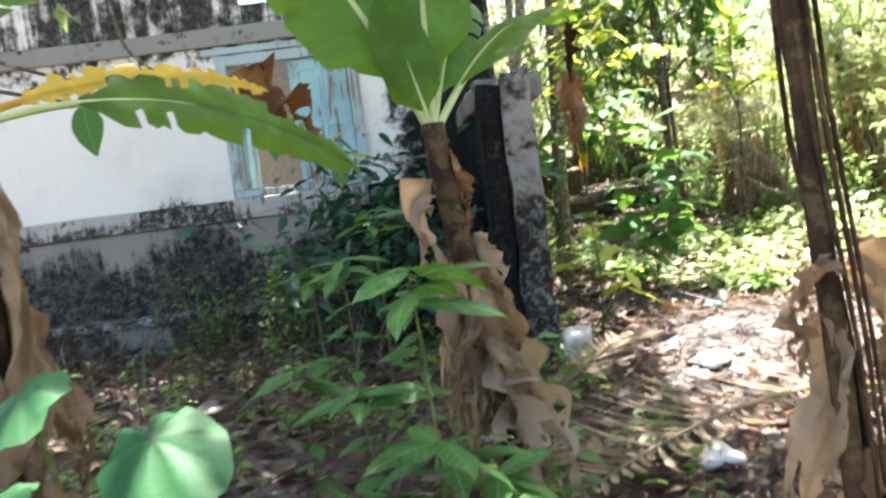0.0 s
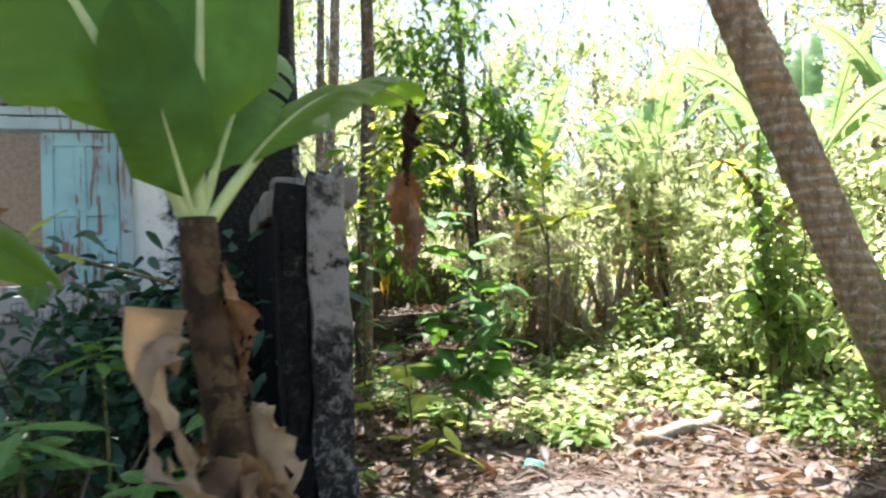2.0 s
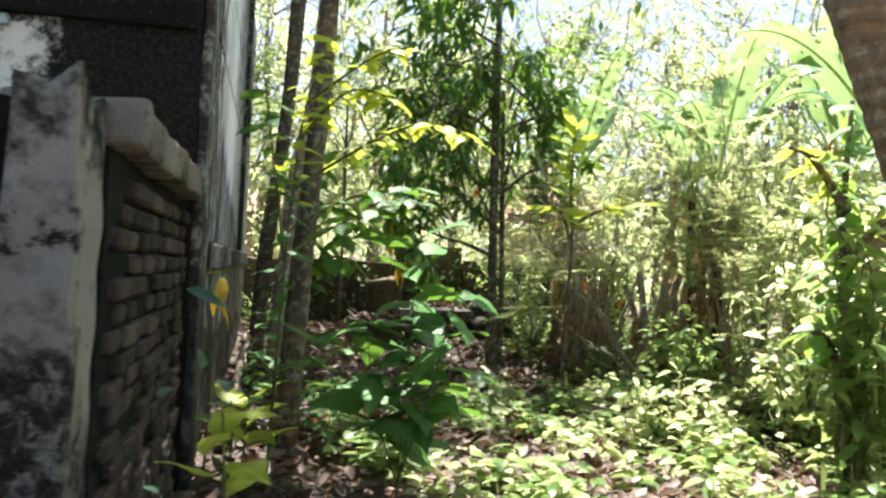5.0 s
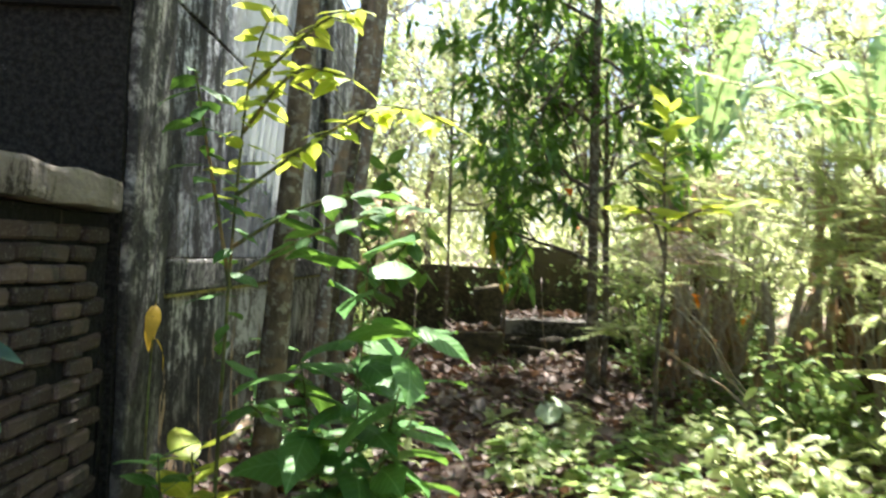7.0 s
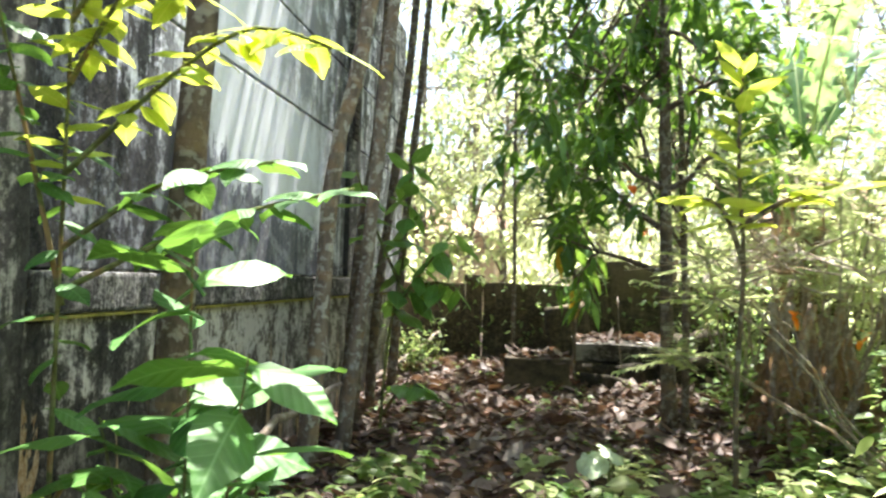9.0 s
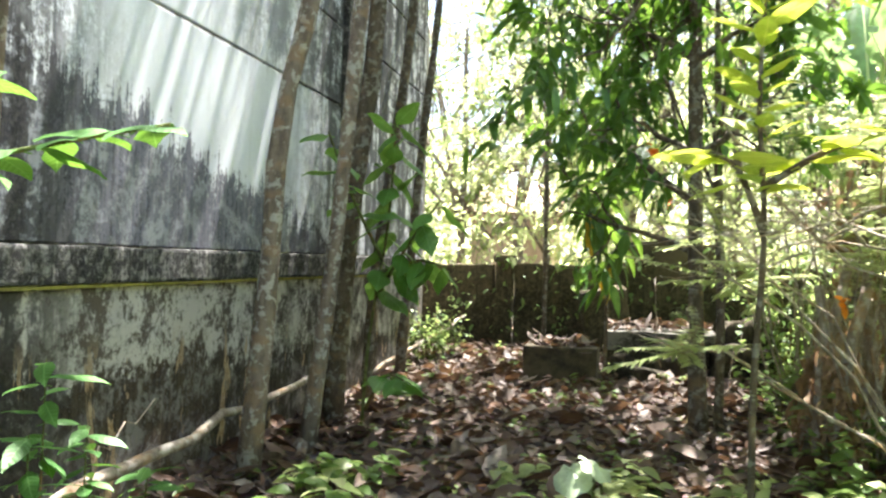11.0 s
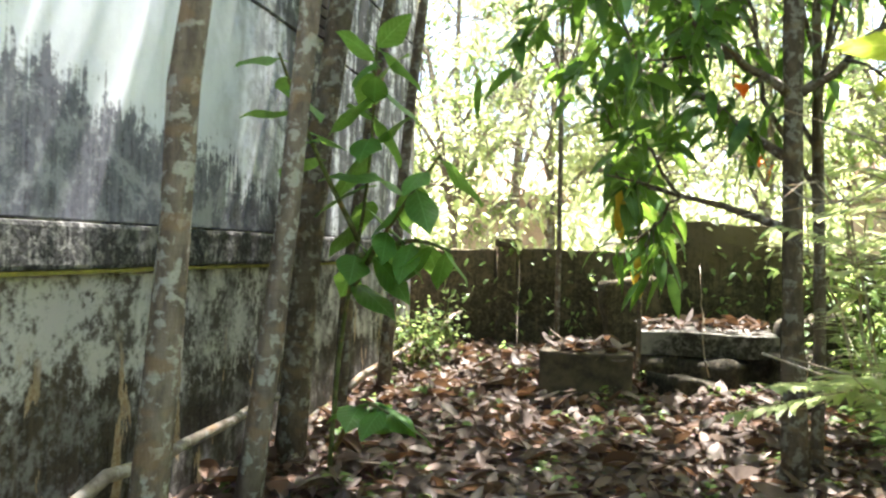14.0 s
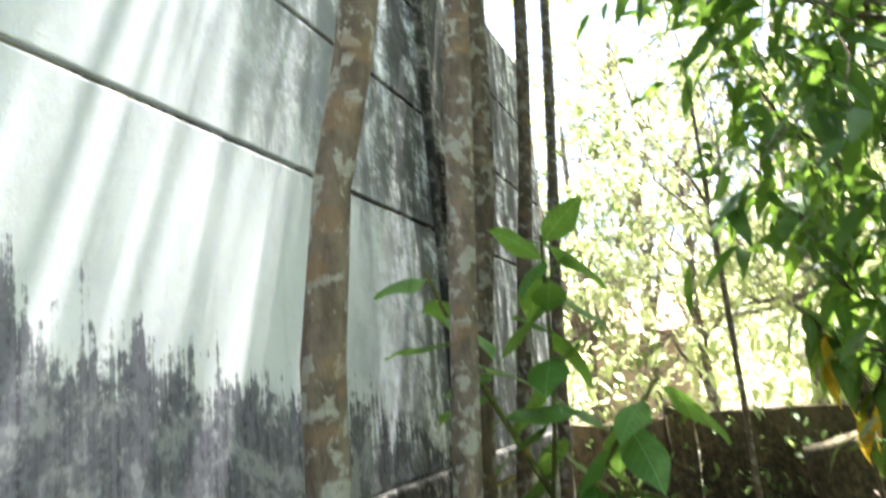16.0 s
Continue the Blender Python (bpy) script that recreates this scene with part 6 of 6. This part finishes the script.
straw(2600, (-1.2, 3.0), (-1.5, 3.2), 305)
straw(900, (-4.2, -0.6), (-2.2, 3.6), 306)


def cover(n, xr, yr, seed, mat, hs, L, keep):
    """Low leafy weeds."""
    rs = np.random.RandomState(seed)
    x, y = rs.uniform(*xr, n), rs.uniform(*yr, n)
    ok = clear_of(x, y) & keep(x, y, rs)
    x, y = x[ok], y[ok]
    n, m = len(x), 9
    h = rs.uniform(*hs, n)
    t = np.tile(np.linspace(0.3, 1.0, m), n)
    X, Y, H = np.repeat(x, m), np.repeat(y, m), np.repeat(h, m)
    a = rs.uniform(0, 6.283, n * m)
    P = np.stack([X + 0.03 * np.cos(a), Y + 0.03 * np.sin(a), ground_z(X, Y) + H * t], 1)
    D = np.stack([np.cos(a), np.sin(a), rs.uniform(-0.1, 0.5, n * m)], 1)
    ll = L * rs.uniform(0.55, 1.3, n * m)
    g = Geo()
    blades(g, P, D, ll, ll * 0.62, OVAL, 0.35, 0.2, 0.3, rs)
    B = np.stack([x, y, ground_z(x, y)], 1)
    blades(g, B, np.stack([rs.normal(0, 0.1, n), rs.normal(0, 0.1, n), np.ones(n)], 1), h, 0.008, SMALL, 0.0, 0.5)
    tagged(g.ob("ground_cover", mat), "low leafy weeds covering the ground", "weeds", kind="stuff")


def off_path(x, y):
    px = np.interp(y, (-3.3, -2.5, -1.6, -1.0, -0.4, 0.5, 1.5, 2.6, 3.3, 4.2, 5.1), (-0.87, -0.9, -0.43, -0.1, 1.3, 1.65, 2.2, 2.75, 2.64, 2.2, 1.63))
    return np.abs(x - px) > 0.3


def clumped(x, y, k, amount):
    """True in uneven patches."""
    return np.sin(2.3 * x + k) * np.sin(2.9 * y + 2 * k) + 0.6 * np.sin(5.7 * x - 3.1 * y + k) > amount


cover(560, (0.9, 6.6), (2.6, 7.4), 311, M_LEAF_LIGHT, (0.08, 0.34), 0.125, lambda x, y, rs: off_path(x, y) & (x + 0.25 * y > 2.2) & clumped(x, y, 0.4, -0.35))
cover(800, (0.9, 6.6), (2.6, 7.6), 316, M_LEAF, (0.06, 0.28), 0.13, lambda x, y, rs: off_path(x, y) & (x + 0.25 * y > 2.0) & clumped(x, y, 1.9, -0.2))
cover(420, (3.0, 8.0), (-1.0, 3.0), 312, M_LEAF, (0.1, 0.4), 0.09, lambda x, y, rs: off_path(x, y))
cover(300, (-4.2, 0.2), (-2.0, 3.6), 313, M_LEAF, (0.06, 0.3), 0.07, lambda x, y, rs: off_path(x, y))
cover(220, (0.2, 3.8), (4.8, 13.4), 314, M_LEAF, (0.05, 0.16), 0.07, lambda x, y, rs: rs.uniform(0, 1, len(x)) < 0.6)
cover(700, (3.9, 8.4), (7.2, 13.4), 315, M_LEAF, (0.15, 0.6), 0.12, lambda x, y, rs: x > 0)


def dry_weeds(n, xr, yr, seed):
    rs = np.random.RandomState(seed)
    x, y = rs.uniform(*xr, n), rs.uniform(*yr, n)
    P = np.stack([x, y, np.zeros(n)], 1)
    g = Geo()
    D = np.stack([rs.normal(0, 0.22, n), rs.normal(0, 0.22, n), np.ones(n)], 1)
    blades(g, P, D, rs.uniform(0.2, 0.75, n), 0.012, LANCE, 0.15, 0.3)
    tagged(g.ob("dry_weeds", M_LITTER), "thin dry weed stalks along the house wall", "weeds", kind="stuff")


dry_weeds(420, (-5.0, -1.0), (1.0, 3.65), 321)

# dead palm frond on the ground
frond = tagged(new("dead_palm_frond"), "grey dead coconut frond lying on the ground", "palm frond")
palm_frond(frond, M_DRY, (1.019, 0.023, 0.093), (-0.393, -0.762, 0.149), -0.1, 34, 0.5, 9, "frond", 0.9, -0.25, True)
frond2 = tagged(new("dead_palm_frond"), "small dried palm frond tip on the ground", "palm frond")
palm_frond(frond2, M_DRY, (-0.292, 0.632, 0.056), (0.353, 1.146, 0.205), -0.05, 22, 0.25, 10, "frond", 0.8, 0.0, True)


def heap(name, label, x, y, r, h, mat, seed):
    bm = bmesh.new()
    bmesh.ops.create_grid(bm, x_segments=26, y_segments=26, size=r)
    for v in bm.verts:
        d = v.co.xy.length / r
        v.co.z = h * max(0, 1 - d * d) ** 1.2 - 0.03 + 0.1 * h * noise.noise(v.co * 5 + Vector((seed, 0, 0))) + 0.05 * noise.noise(v.co * 14)
        v.co.x += 0.08 * noise.noise(v.co * 3.0)
    o = part(name, bm, mat, None, "", True)
    o.location = (x, y, 0)
    tagged(o, label, "heap")
    return o


heap("ash_heap", "dark heap of ash, twigs and burnt leaves", 1.077, 1.467, 0.75, 0.16, M_ASH, 3)
heap("ash_heap", "low grey heap of ash and straw", 0.648, 0.704, 0.6, 0.09, M_ASH, 8)


def rag(name, label, p, s, mat, seed):
    bm = bmesh.new()
    bmesh.ops.create_icosphere(bm, subdivisions=3, radius=s)
    for v in bm.verts:
        v.co *= 1 + 0.55 * noise.noise(v.co * (2.2 / s) * 0.5 + Vector((seed, 0, 0)))
        v.co.z *= 0.45
    o = part(name, bm, mat, None, "", True)
    o.location = p
    return tagged(o, label, "litter")


rag("plastic_bag", "crumpled white plastic bag on the ash heap", (0.6, 0.78, 0.1), 0.085, M_PLASTIC, 1)
rag("plastic_scrap", "crumpled green plastic scrap", (1.25, 2.5, 0.047), 0.06, M_GREEN_PLASTIC, 2)
rag("plastic_bag", "crumpled pale plastic bag among the leaves", (0.148, -0.381, 0.047), 0.09, M_PLASTIC, 3)


def stone(name, label, p, s, mat, seed, category="stone", group=""):
    bm = bmesh.new()
    box(bm, tuple(-q for q in s), s, min(s) * 0.35, 2)
    roughen(bm, max(s) * 0.3, min(s) * 0.38, 1.1 / max(s), seed)
    o = part(name, bm, mat, None, "", True)
    o.matrix_world = pose(*p, seed * 7 % 12 - 6, seed * 5 % 10 - 5, seed * 37 % 360)
    return tagged(o, label, category, group)


stone("stone", "pale rounded stone beside the pillar", (0.02, 1.42, 0.09), (0.1, 0.08, 0.12), M_PALE_STONE, 2)

# concrete blocks and stones by the fence
b = slab("concrete_block", None, M_BLOCK, (1.64, 11.1, 0), (2.44, 11.75, 0.5), 0.02, 0.1, 0.02)
tagged(b, "mossy concrete tank or block with a chipped rim", "block")
b = slab("concrete_slab", None, M_CONCRETE, (2.5, 11.9, 0.42), (3.75, 12.6, 0.64), 0.012, 0.09, 0.018)
tagged(b, "broken grey concrete slab resting on rubble", "slab")
for k, (p, s) in enumerate((((2.75, 12.1, 0.2), (0.26, 0.25, 0.24)), ((3.2, 12.0, 0.2), (0.3, 0.25, 0.22)), ((3.55, 12.3, 0.22), (0.25, 0.3, 0.24)), ((2.9, 11.6, 0.14), (0.3, 0.2, 0.14)), ((4.0, 12.0, 0.28), (0.3, 0.3, 0.26)), ((4.2, 12.4, 0.5), (0.3, 0.25, 0.3)))):
    stone("rubble_stone", "rough brown rubble stone by the fence", p, s, M_STONE, 3 + k, group="rubble stones")
stone("rubble_stone", "tall dark stone leaning on the fence", (2.45, 13.3, 0.6), (0.3, 0.15, 0.5), M_FENCE, 20, group="rubble stones")


def creeper(n, xr, yr, zr, seed, mat, L):
    rs = np.random.RandomState(seed)
    x = rs.uniform(*xr, n)
    c = 0.5 + 0.5 * np.sin(x * 2.3) * np.sin(x * 5.1 + 1)
    ok = rs.uniform(0, 1, n) < 0.25 + 0.75 * c
    x = x[ok]
    n = len(x)
    P = np.stack([x, rs.uniform(*yr, n), rs.uniform(*zr, n)], 1)
    D = rs.normal(0, 1, (n, 3)) * np.array([1, 0.5, 0.6]) + np.array([0, -0.6, -0.2])
    ll = L * rs.uniform(0.6, 1.3, n)
    g = Geo()
    blades(g, P, D, ll, ll * 0.6, OVAL, 0.4, 0.2, 0.4, rs)
    tagged(g.ob("creeper", mat), "leafy creeper hanging over the mossy fence", "creeper", kind="stuff")


creeper(1000, (-1.8, 8.0), (13.5, 13.8), (0.3, 1.5), 331, M_LEAF, 0.085)
creeper(1500, (-1.8, 8.0), (13.65, 14.4), (1.4, 2.3), 332, M_LEAF_LIGHT, 0.13)

# logs and poles
g = Geo()
tube(g, bend((2.148, 2.697, 0.056), (3.589, 3.246, 0.112), 12, 0.0, 0.015, 3), np.linspace(0.06, 0.045, 12), 10, 0.04, 3)
tagged(g.ob("fallen_log", M_TWIG), "pale dry log lying on the ground", "log")
g = Geo()
tube(g, bend((0.2, 5.4, 0.2), (0.22, 9.2, 0.42), 12, -0.03, 0.02, 5), np.linspace(0.036, 0.024, 12), 9, 0.05, 4)
tagged(g.ob("fallen_pole", M_TWIG), "pale bare pole leaning along the foot of the wall", "branch")
g = Geo()
tube(g, bend((0.113, 10.537, 0.169), (0.537, 13.299, 0.632), 10, 0.0, 0.02, 6), np.linspace(0.03, 0.018, 10), 8)
tagged(g.ob("fallen_pole", M_TWIG), "pale bare pole leaning by the far corner", "branch")
for k, (a, b2) in enumerate((((3.029, 11.617, 0.084), (3.043, 11.997, 1.264)), ((3.702, 10.959, 0.084), (3.891, 11.056, 0.759)), ((0.198, 5.642, 0.084), (0.335, 6.167, 0.632)))):
    g = Geo()
    tube(g, bend(a, b2, 8, 0.0, 0.05, k), np.linspace(0.009, 0.004, 8), 6)
    tagged(g.ob("stick", M_TWIG), "thin bare stick standing in the litter", "stick")

# thin vine hanging across the front yard
vine = tagged(new("hanging_vine"), "thin dark leafless vine with a few leaves", "vine")
for k, pts in enumerate(([(-2.586, -0.088, 1.814), (-2.025, -0.082, 1.655), (-1.518, -0.166, 1.6), (-1.192, -0.19, 1.395), (-0.821, -0.217, 1.265)], [(-2.58, 0.005, 1.953), (-2.115, -0.029, 1.767), (-1.743, -0.056, 1.721), (-1.604, -0.066, 1.581)], [(-1.932, -0.089, 2.139), (-1.886, -0.093, 1.86), (-1.7, -0.106, 1.693)])):
    g = Geo()
    tube(g, smooth_line(pts, 18), np.linspace(0.009, 0.004, 18), 6)
    g.ob("stem", M_BARK_DARK, vine)
rs = np.random.RandomState(12)
for p, d, sc in (((-1.397, -0.175, 1.488), (0.3, -0.3, -0.6), 0.6), ((-1.146, -0.193, 1.395), (0.5, -0.2, 0.4), 0.5), ((-1.099, -0.197, 1.367), (-0.5, -0.3, 0.3), 0.5), ((-1.081, -0.198, 1.349), (0.4, -0.5, -0.1), 0.5), ((-1.127, -0.195, 1.302), (0.1, -0.6, -0.3), 0.55), ((-2.075, -0.126, 1.674), (0.2, -0.4, -0.8), 0.9)):
    leaf_part(vine, YELLOW if sc == 0.5 else BROAD, "leaf", Vector(p), d, sc, rs)

# small orange flowers
for k, (x, y, z) in enumerate(((4.042, 7.987, 1.209), (4.675, 8.241, 1.069), (3.079, 8.996, 1.906), (2.897, 8.865, 2.325), (6.712, 7.208, 2.976))):
    root = tagged(new("orange_leaf"), "bright orange withered leaf among the green", "leaf", "orange leaves")
    root.location = (x, y, z)
    rs = np.random.RandomState(k)
    g = Geo()
    blades(g, rs.normal(0, 0.02, (5, 3)), rs.normal(0, 1, (5, 3)), 0.08, 0.05, OVAL, 0.3, 0.2)
    g.ob("petal", M_ORANGE, root)

# bricks of the yard wall
BR = [brick_mesh(k) for k in range(4)]
rb = random.Random(8)
for row in range(19):
    for colm in range(10):
        y0 = 0.06 + colm * 0.234 - (0.117 if row % 2 else 0.0)
        if y0 < 0.02 or y0 + 0.222 > YLEN:
            continue
        if rb.random() < 0.05:
            continue
        o = new("brick", rb.choice(BR))
        o.parent = yard
        o.matrix_local = pose(rb.uniform(-0.02, 0.008), y0 + rb.uniform(-0.008, 0.008), row * 0.083, rb.uniform(-2, 2), 0, rb.uniform(-3, 3))
